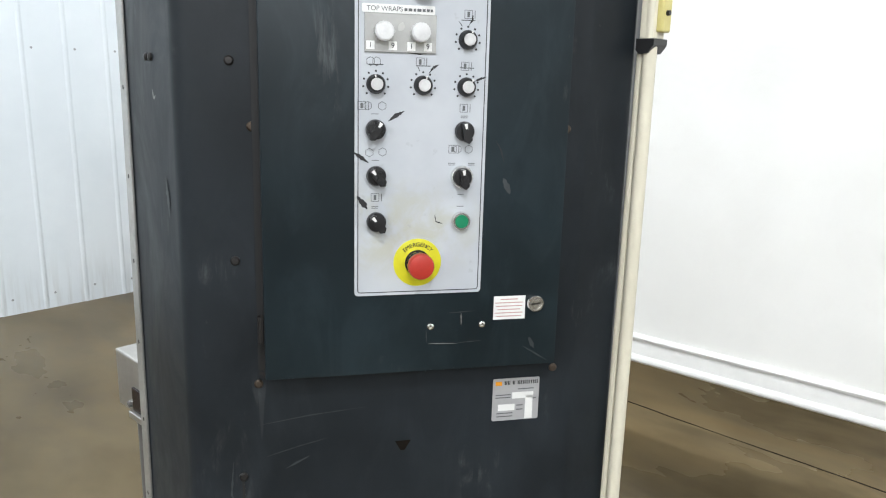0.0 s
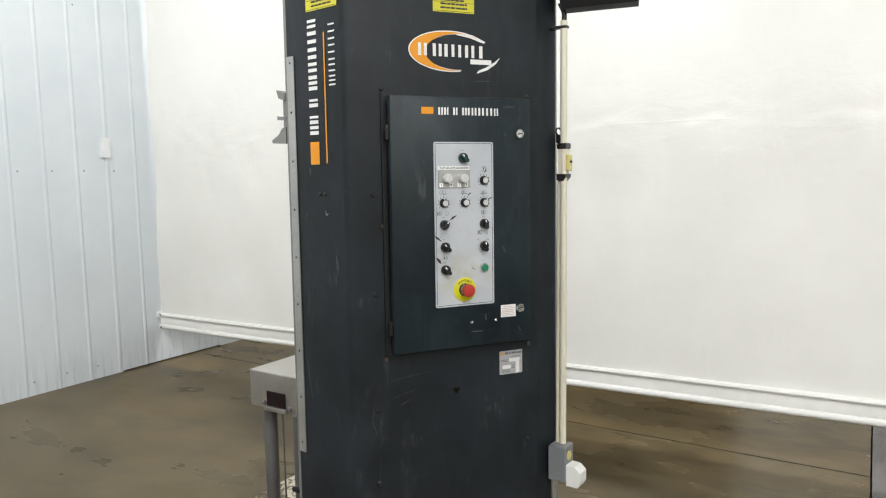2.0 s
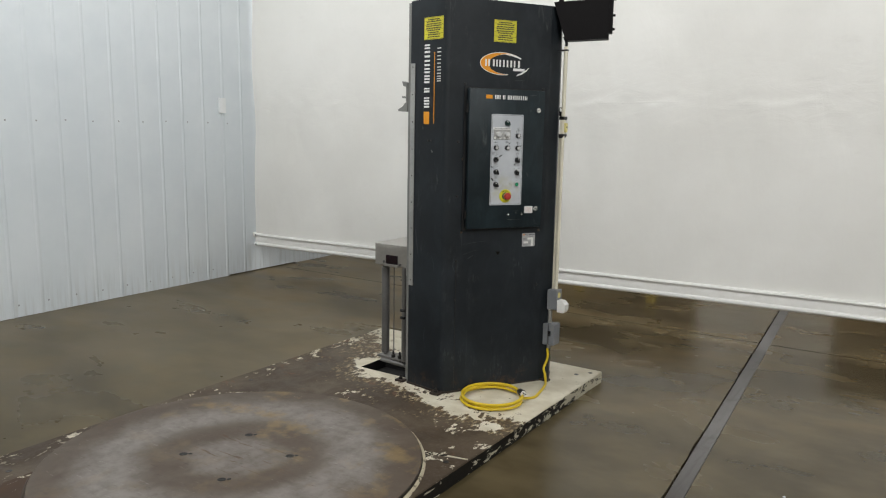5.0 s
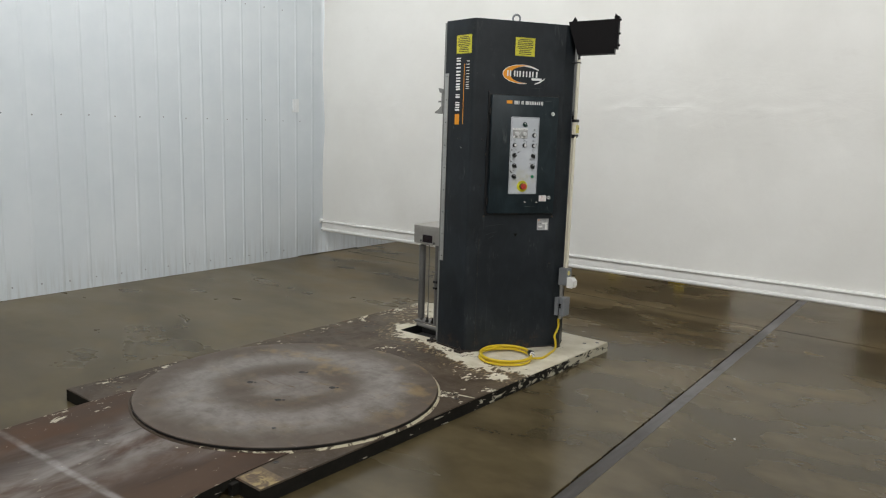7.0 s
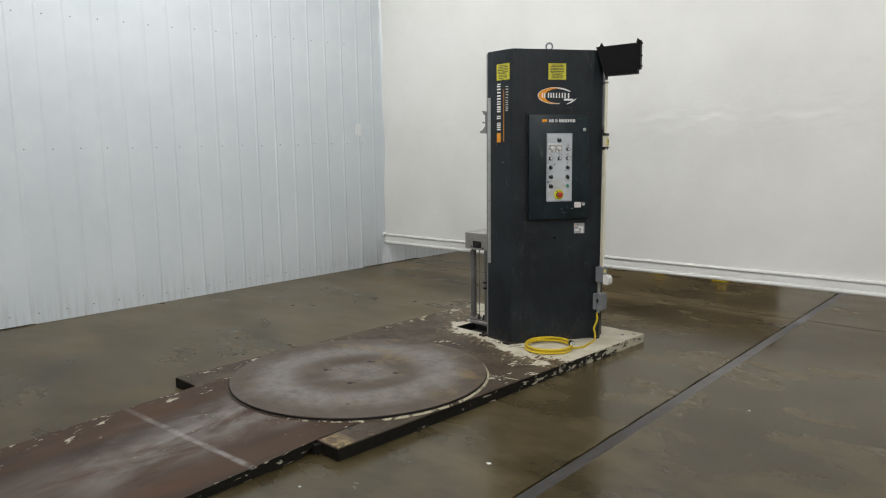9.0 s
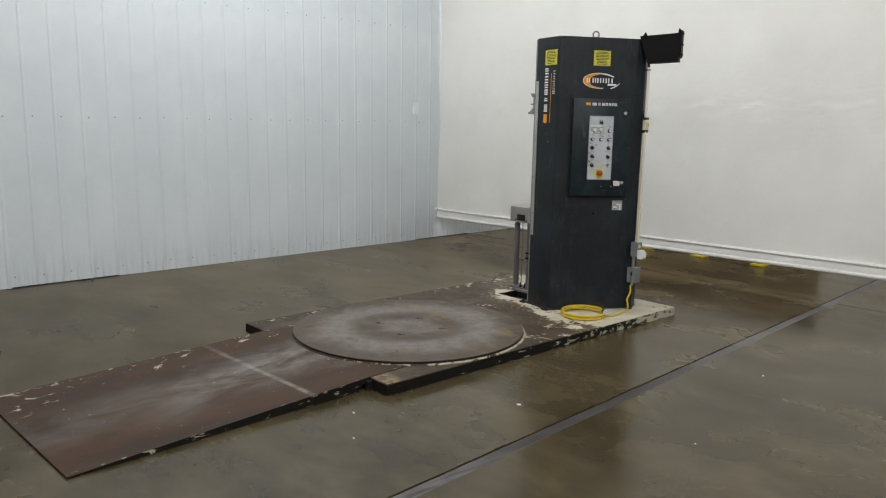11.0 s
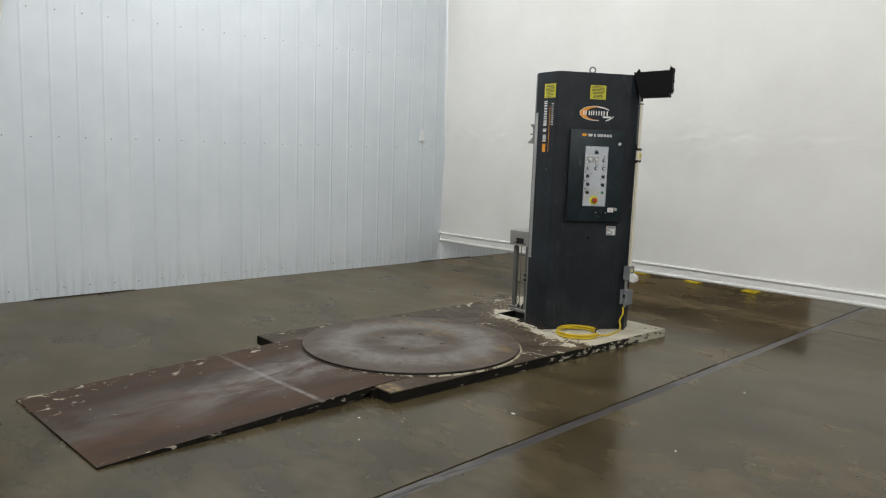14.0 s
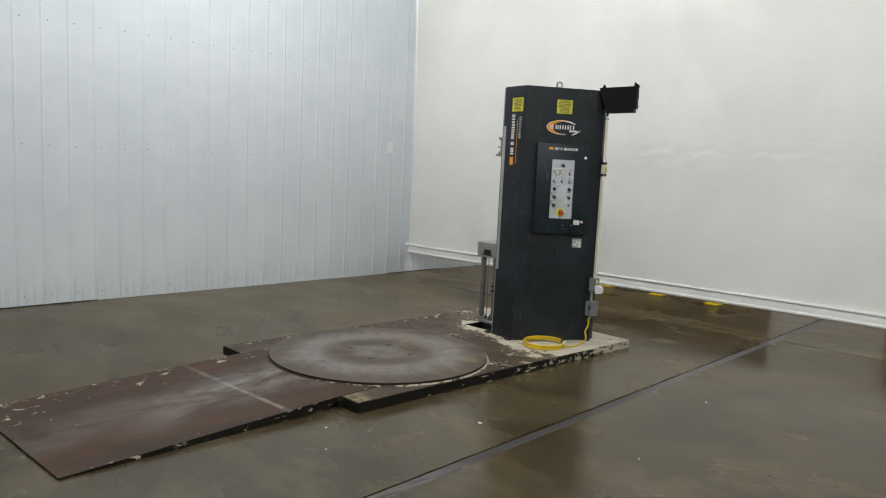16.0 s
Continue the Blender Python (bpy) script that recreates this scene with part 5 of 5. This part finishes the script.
for u in (0.281, 0.3355):
    m = on_front(u, 1.558, PS + 0.0032)
    kb = bmesh.new()
    star = [((0.0135 + 0.0008 * (k % 2)) * math.cos(2 * math.pi * k / 40), (0.0135 + 0.0008 * (k % 2)) * math.sin(2 * math.pi * k / 40)) for k in range(40)]
    prism(star, 0, 0.016, m, kb)
    lathe([(0.0128, 0.016), (0.0122, 0.0185), (0, 0.0188)], m, 24, kb)
    part("add_on_knob", kb, M_ALU, tapep, "silver fluted knob")
for u, t in ((0.262, "1"), (0.2955, "9"), (0.3235, "1"), (0.3485, "9")):
    tag = part("number_tag", flat(0.0125, 0.0125, on_front(u, 1.538, PS + 0.0034), 0.0004), M_WHITE, tapep)
    part("number_print", text_bm(t, 0.011, on_front(u, 1.538, PS + 0.0041)), M_PRINT, tag)
ws = part("name_strip", flat(0.109, 0.0125, on_front(0.304, 1.5905, PS + 0.0034), 0.0006, 0.002), M_WHITE, panel, "white strip with black print")
part("strip_print", text_bm("TOP WRAPS", 0.0098, on_front(0.283, 1.590, PS + 0.0043)), M_GREYPRINT, ws)
part("strip_fine_print", blocks(on_front(0.333, 1.590, PS + 0.0043), -0.021, 0.022, -0.002, 0.002, (1, -.4, 1.2, -.5, .8, -.4, 1.4, -.4, 1, -.4, 1, -.3, .8), 0.0003), M_GREYPRINT, ws)

# start button
gm = on_front(0.408, 1.273, PS)
gb = part("start_button", lathe([(0.0146, 0), (0.0146, 0.008), (0.0136, 0.010), (0.0112, 0.010), (0.0112, 0.006), (0, 0.006)], gm, 28), M_CHROME, panel, "green push button in a chrome ring", True)
part("button_cap", lathe([(0.0108, 0.006), (0.0108, 0.0105), (0.0100, 0.0115), (0, 0.0112)], gm, 28), M_GREEN, gb, smooth=True)

# emergency stop
em = on_front(0.3395, 1.2065, PS)
es = part("emergency_stop", lathe([(0.0385, 0), (0.0385, 0.0012), (0.0375, 0.0016), (0, 0.0016)], em, 48), M_YELL, panel, "red mushroom emergency stop on a yellow disc", True)
part("black_collar", lathe([(0.0205, 0.0016), (0.0205, 0.004), (0.018, 0.004), (0.018, 0.0018)], em, 32), M_KNOB, es, smooth=True)
part("chrome_collar", lathe([(0.0178, 0.002), (0.0178, 0.012), (0.0168, 0.013), (0.0125, 0.013), (0.0125, 0.022)], em, 12), M_CHROME, es, smooth=False)
part("mushroom", lathe([(0.012, 0.015), (0.0195, 0.021), (0.0205, 0.024), (0.0205, 0.032), (0.0190, 0.0355), (0.0150, 0.0368), (0, 0.0375)], em, 36), M_RED, es, smooth=True)
letters = []
for i, ch in enumerate("EMERGENCY"):
    a = radians(90 + 46 - 92 * i / 8)
    letters.append(text_bm(ch, 0.0092, em @ Matrix.Translation((0.0290 * math.cos(a), 0.0290 * math.sin(a), 0.0021)) @ Matrix.Rotation(a - math.pi / 2, 4, "Z")))
part("stop_print", joined(*letters), M_PRINT, es)


# printed symbols and marker strokes
def symbol(u, z, kind):
    """Small grey pictograms: hexagon loads, framed boxes and short captions."""
    m = on_front(u, z, PS + 0.0003)
    bm = bmesh.new()
    if kind == "hex":
        for k in range(6):
            a, b = radians(60 * k + 30), radians(60 * k + 90)
            p, q = Vector((0.0065 * math.cos(a), 0.0065 * math.sin(a), 0)), Vector((0.0065 * math.cos(b), 0.0065 * math.sin(b), 0))
            d = (q - p)
            flat(d.length, 0.0008, m @ Matrix.Translation((p + q) / 2) @ Matrix.Rotation(math.atan2(d.y, d.x), 4, "Z"), 0.0002, 0, bm)
    elif kind == "box":
        for x, y, w, h in ((0, 0.006, 0.012, 0.0008), (0, -0.006, 0.012, 0.0008), (-0.006, 0, 0.0008, 0.012), (0.006, 0, 0.0008, 0.012), (0, 0, 0.004, 0.008), (0.010, 0, 0.001, 0.012)):
            flat(w, h, m @ Matrix.Translation((x, y, 0)), 0.0002, 0, bm)
    else:
        for i in range(kind):
            flat(0.011, 0.0010, m @ Matrix.Translation((0, -0.0026 * i, 0)), 0.0002, 0, bm)
    part("printed_symbol", bm, M_GREYPRINT, panel)


for u, z, k in ((0.263, 1.515, "hex"), (0.272, 1.515, "hex"), (0.338, 1.516, "box"), (0.408, 1.512, "box"), (0.411, 1.588, "box"), (0.259, 1.450, "hex"), (0.281, 1.450, "hex"), (0.250, 1.450, "box"), (0.408, 1.449, "box"), (0.270, 1.438, 1), (0.262, 1.380, "hex"), (0.282, 1.381, "hex"), (0.271, 1.368, 1), (0.400, 1.386, "hex"), (0.418, 1.386, "hex"), (0.392, 1.386, "box"), (0.271, 1.311, "box"), (0.271, 1.297, 2), (0.391, 1.364, 2), (0.423, 1.364, 2), (0.407, 1.315, 1), (0.407, 1.296, 1), (0.337, 1.645, 1), (0.409, 1.437, 2)):
    symbol(u, z, k)
pm = on_front(0, 0, PS + 0.0006)
for pts, w in ((((0.290, 1.427), (0.302, 1.436), (0.315, 1.443)), 0.0036), (((0.238, 1.380), (0.250, 1.372), (0.261, 1.364)), 0.0040), (((0.243, 1.313), (0.252, 1.303), (0.259, 1.293)), 0.0056), (((0.352, 1.500), (0.358, 1.508), (0.367, 1.513)), 0.0022), (((0.412, 1.572), (0.417, 1.580), (0.418, 1.588)), 0.0018), (((0.422, 1.489), (0.433, 1.494), (0.443, 1.497)), 0.0020), (((0.316, 1.529), (0.338, 1.5275), (0.362, 1.531)), 0.0012), (((0.334, 1.510), (0.338, 1.502)), 0.0008), (((0.396, 1.578), (0.402, 1.570)), 0.0008), (((0.366, 1.283), (0.368, 1.272), (0.380, 1.268)), 0.0010)):
    scratch(pm, pts, w, M_PRINT, panel, "marker_stroke")

# ---- right flank of the mast: conduit, switch, boxes ----
cx, cy = -0.574, 1.242
cond = thing("conduit", (cx, cy, 0.64), "cream plastic conduit pipe up the mast's flank", "pipe")
part("pipe", tube([(cx - 0.004, cy, 0.625), (cx - 0.002, cy, 1.2), (cx, cy, 2.062)], 0.0115, 14), M_CREAM, cond, smooth=True)
part("lower_pipe", tube([(cx - 0.024, cy + 0.004, 0.625), (cx - 0.021, cy + 0.004, 1.2), (cx - 0.018, cy + 0.004, 1.548)], 0.0075, 12), M_CREAM, cond, smooth=True)
part("clip", box((cx - 0.060, cy - 0.013, 2.037), (cx + 0.0135, cy + 0.014, 2.046), None, 0.003), M_KNOB, cond)
part("gland", tube(smooth_path([(cx, cy, 2.058), (cx + 0.001, cy, 2.085), (cx - 0.012, cy - 0.004, 2.118)], 4), 0.0085, 10), M_KNOB, cond, "black cable out of the pipe's end", True)
sw = thing("limit_switch", (-0.605, 1.28, 1.54), "cream switch housing with black bands strapped to the conduit", "switch")
part("housing", box((-0.592, 1.246, 1.562), (-0.566, 1.284, 1.648), None, 0.004), M_CREAM, sw)
part("yellow_cover", box((-0.565, 1.250, 1.574), (-0.553, 1.278, 1.628), None, 0.003), M_BOXYEL, sw)
part("button", lathe([(0.0045, 0), (0.004, 0.005), (0, 0.005)], Matrix.Translation((-0.553, 1.262, 1.604)) @ Matrix.Rotation(math.pi / 2, 4, "Y"), 10), M_KNOB, sw)
part("black_band", prism([(-0.594, 1.546), (-0.588, 1.540), (-0.572, 1.541), (-0.562, 1.554), (-0.562, 1.564), (-0.594, 1.564)], -1.286, -1.242, Matrix.Rotation(math.pi / 2, 4, "X")), M_KNOB, sw)
part("black_band", box((-0.595, 1.242, 1.646), (-0.561, 1.286, 1.666), None, 0.004), M_KNOB, sw)
part("black_band", box((-0.600, 1.246, 1.666), (-0.580, 1.280, 1.694), None, 0.005), M_KNOB, sw)
part("latch", tube(smooth_path([(-0.594, 1.25, 1.692), (-0.600, 1.25, 1.705), (-0.594, 1.256, 1.716), (-0.585, 1.258, 1.706), (-0.586, 1.260, 1.692)], 4), 0.0028, 6), M_KNOB, sw)

jb = thing("junction_box", (-0.60, 1.22, 0.515), "grey steel junction box on the mast's flank", "junction box", "electrical boxes on the mast")
part("body", box((-0.616, 1.178, 0.520), (-0.553, 1.250, 0.640), None, 0.004), M_GREYBOX, jb)
part("knockout", lathe([(0.016, 0), (0.016, 0.004), (0, 0.004)], Matrix.Translation((-0.553, 1.208, 0.608)) @ Matrix.Rotation(math.pi / 2, 4, "Y"), 14), M_BOXYEL, jb)
part("mains_plug", prism([(-0.553, 0.508), (-0.512, 0.506), (-0.502, 0.522), (-0.502, 0.558), (-0.522, 0.577), (-0.553, 0.579)], -1.240, -1.186, Matrix.Rotation(math.pi / 2, 4, "X")), M_WHITE, jb, "white plug cover")
part("mounting_plate", box((-0.672, 1.205, 0.535), (-0.612, 1.235, 0.625)), M_GREYBOX, jb)
db = thing("disconnect_box", (-0.60, 1.22, 0.295), "grey hinged disconnect box on the mast's flank", "junction box", "electrical boxes on the mast")
part("body", box((-0.640, 1.178, 0.298), (-0.602, 1.262, 0.428), None, 0.004), M_GREYBOX, db)
lid = part("lid", box((-0.597, 1.175, 0.297), (-0.560, 1.265, 0.429), None, 0.006), M_GREYBOX, db)
part("latch", box((-0.596, 1.170, 0.355), (-0.580, 1.176, 0.388), None, 0.002), M_KNOB, lid)
part("mounting_plate", box((-0.672, 1.205, 0.315), (-0.636, 1.235, 0.410)), M_GREYBOX, db)
part("nipple", tube([(-0.612, 1.225, 0.428), (-0.612, 1.225, 0.515)], 0.014, 12), M_GALV, db, smooth=True)
part("cable_gland", tube([(-0.612, 1.222, 0.298), (-0.612, 1.222, 0.268)], 0.013, 12), M_GALV, db, smooth=True)

# ---- black hood at the mast's head ----
hood = thing("cable_hood", (-0.46, 1.30, 2.09), "black sheet steel hood bolted to the mast's head", "hood")
ha, hb = Vector((-0.560, 1.196, 0)), Vector((-0.335, 1.2745, 0))
hu = (hb - ha).normalized()
hn = Vector((hu.y, -hu.x, 0))
HM = Matrix.Translation(ha) @ Matrix((hu, Vector((0, 0, 1)), hn)).transposed().to_4x4()
L = (hb - ha).length
part("shell", prism([(0.0, 2.090), (L, 2.098), (L, 2.318), (-0.072, 2.303)], -0.08, 0.0, HM), M_BLACKBOX, hood)
part("flange", box((L, 2.128, -0.06), (L + 0.020, 2.335, 0.006), HM, 0.001), M_BLACKBOX, hood)
part("tab", prism([(L - 0.012, 2.320), (L - 0.004, 2.352), (L + 0.012, 2.335), (L + 0.012, 2.318)], -0.02, 0.006, HM), M_BLACKBOX, hood)
part("tab", prism([(-0.05, 2.300), (-0.030, 2.334), (-0.014, 2.305)], -0.02, 0.001, HM), M_BLACKBOX, hood)
for z in (2.15, 2.225, 2.312):
    part("bolt", tube([HM @ Vector((L + 0.018, z, -0.01)), HM @ Vector((L + 0.034, z, -0.01))], 0.007, 8), M_BLACKBOX, hood)

# ---- film carriage beside the mast ----
car = thing("film_carriage", (-1.48, 0.85, 0.13), "bare steel film carriage with roller and sensor window", "film carriage")
part("head_box", box((-1.600, 0.755, 0.745), (-1.318, 1.13, 0.878), None, 0.004), M_STEEL, car, "brushed steel head box")
part("side_flange", box((-1.365, 0.748, 0.70), (-1.318, 0.754, 0.862), None, 0.001), M_STEEL, car)
part("sensor_window", box((-1.512, 0.749, 0.758), (-1.424, 0.7545, 0.812), None, 0.001), M_RED_DARK, car, "dark red sensor window")
part("window_lip", box((-1.520, 0.742, 0.742), (-1.415, 0.754, 0.757), None, 0.002), M_STEEL, car)
for x, z in ((-1.527, 0.768), (-1.405, 0.760)):
    part("stud", lathe([(0.008, 0), (0.008, 0.008), (0.004, 0.010), (0, 0.010)], Matrix.Translation((x, 0.755, z)) @ Matrix.Rotation(math.pi / 2, 4, "X"), 8), M_ROLL, car)
part("roller", lathe([(0, 0.165), (0.012, 0.165), (0.012, 0.175), (0.025, 0.180), (0.025, 0.725), (0.012, 0.730), (0.012, 0.745), (0, 0.745)], Matrix.Translation((-1.552, 0.800, 0)), 24), M_ROLL, car, "dark grey rubber roller", True)
part("guide_rod", tube([(-1.478, 0.79, 0.165), (-1.478, 0.79, 0.745)], 0.0035, 8), M_ROLL, car, smooth=True)
part("back_plate", box((-1.425, 0.80, 0.15), (-1.345, 0.815, 0.75), None, 0.002), M_STEEL, car)
part("post", tube([(-1.372, 0.755, 0.16), (-1.372, 0.755, 0.745)], 0.017, 14), M_ROLL, car, smooth=True)
for z in (0.43, 0.475):
    part("sensor", box((-1.388, 0.730, z), (-1.354, 0.746, z + 0.018), None, 0.004), M_KNOB, car)
part("bottom_plate", box((-1.590, 0.765, 0.148), (-1.318, 0.86, 0.164), None, 0.003), M_ROLL, car)
part("lower_bar", tube([(-1.56, 0.77, 0.135), (-1.32, 0.77, 0.125)], 0.013, 12), M_ROLL, car, smooth=True)
for x in (-1.47, -1.42):
    part("nut", lathe([(0.014, 0.164), (0.014, 0.182), (0.007, 0.183), (0.007, 0.205), (0, 0.205)], Matrix.Translation((x, 0.775, 0)), 6), M_BOLT, car)
part("carriage_arm", box((-1.36, 0.86, 0.20), (-1.300, 0.90, 0.74), None, 0.003), M_STEEL, car)

car.location += Vector((0.015, 0.006, 0.002))
jb.location += Vector((0.004, 0.017, 0))
db.location += Vector((0.002, 0.017, 0))
sw.location += Vector((0.0, -0.014, 0))
# the mast and all that is bolted to it lean a little away from the turntable
FOOT = Vector((-0.8, 0.9, DZ))
LEAN_M = Matrix.Translation(FOOT) @ Euler((radians(-0.82), radians(-0.35), radians(0.51))).to_matrix().to_4x4() @ Matrix.Translation(-FOOT)
for ob in (mast, cab, panel, cond, sw, jb, db, hood):
    ob.matrix_basis = LEAN_M @ Matrix.Translation(ob.location)

# ---- yellow extension cord ----
cord = thing("power_cord", (-0.68, 0.70, DZ), "coiled yellow power cord lying on the machine base", "cord")
R = 0.0078
pts = [(-0.612, 1.222, 0.268), (-0.606, 1.218, 0.21), (-0.618, 1.195, 0.150), (-0.606, 1.19, 0.115), (-0.588, 1.165, 0.085), (-0.560, 1.10, DZ + R), (-0.535, 0.99, DZ + R), (-0.520, 0.88, DZ + R)]
rnd = random.Random(3)
turns = 2.97
n = int(turns * 14)
for i in range(n + 1):
    a = radians(35) - 2 * math.pi * turns * i / n
    loop = i / 14
    rr = 0.178 - 0.012 * (loop % 1.7) + rnd.uniform(-0.003, 0.003)
    z = DZ + R + min(0.034, 0.0125 * loop) + rnd.uniform(0, 0.002)
    pts.append((-0.703 + rr * math.cos(a) * 0.98, 0.712 + rr * math.sin(a) * 1.02, z))
end = Vector(pts[-1])
part("cable", tube(smooth_path(pts, 5), R, 8), M_CORD, cord, smooth=True)
pd = (Vector(pts[-1]) - Vector(pts[-2])).normalized()
plug_m = Matrix.Translation(end) @ pd.to_track_quat("Z", "Y").to_matrix().to_4x4()
plug = part("plug", lathe([(0.009, -0.005), (0.014, 0.0), (0.019, 0.012), (0.021, 0.045), (0.019, 0.050), (0, 0.050)], plug_m, 18), M_KNOB, cord, "black and white plug", True)
part("plug_face", lathe([(0.0175, 0.0505), (0.0175, 0.0535), (0, 0.0535)], plug_m, 18), M_WHITE, plug)
for a in (0, 2.1, 4.2):
    part("pin", tube([plug_m @ Vector((0.009 * math.cos(a), 0.009 * math.sin(a), 0.053)), plug_m @ Vector((0.009 * math.cos(a), 0.009 * math.sin(a), 0.066))], 0.0028, 6), M_BOLT, plug)

# small litter on the floor
for fx, fy, s in ((0.192, -1.006, 0.013), (0.858, 0.604, 0.006), (-0.304, -1.813, 0.007), (-0.023, -2.008, 0.005), (1.138, -0.708, 0.005), (-1.1, -4.2, 0.006)):
    bit = part("paint_flake", prism([(fx - s, fy - s * 0.5), (fx + s * 0.3, fy - s), (fx + s * 1.2, fy + s * 0.2), (fx, fy + s * 0.8)], 0.0005, 0.004), M_WHITE)
    tagged(bit, "small white paint flake on the concrete floor", "flake")
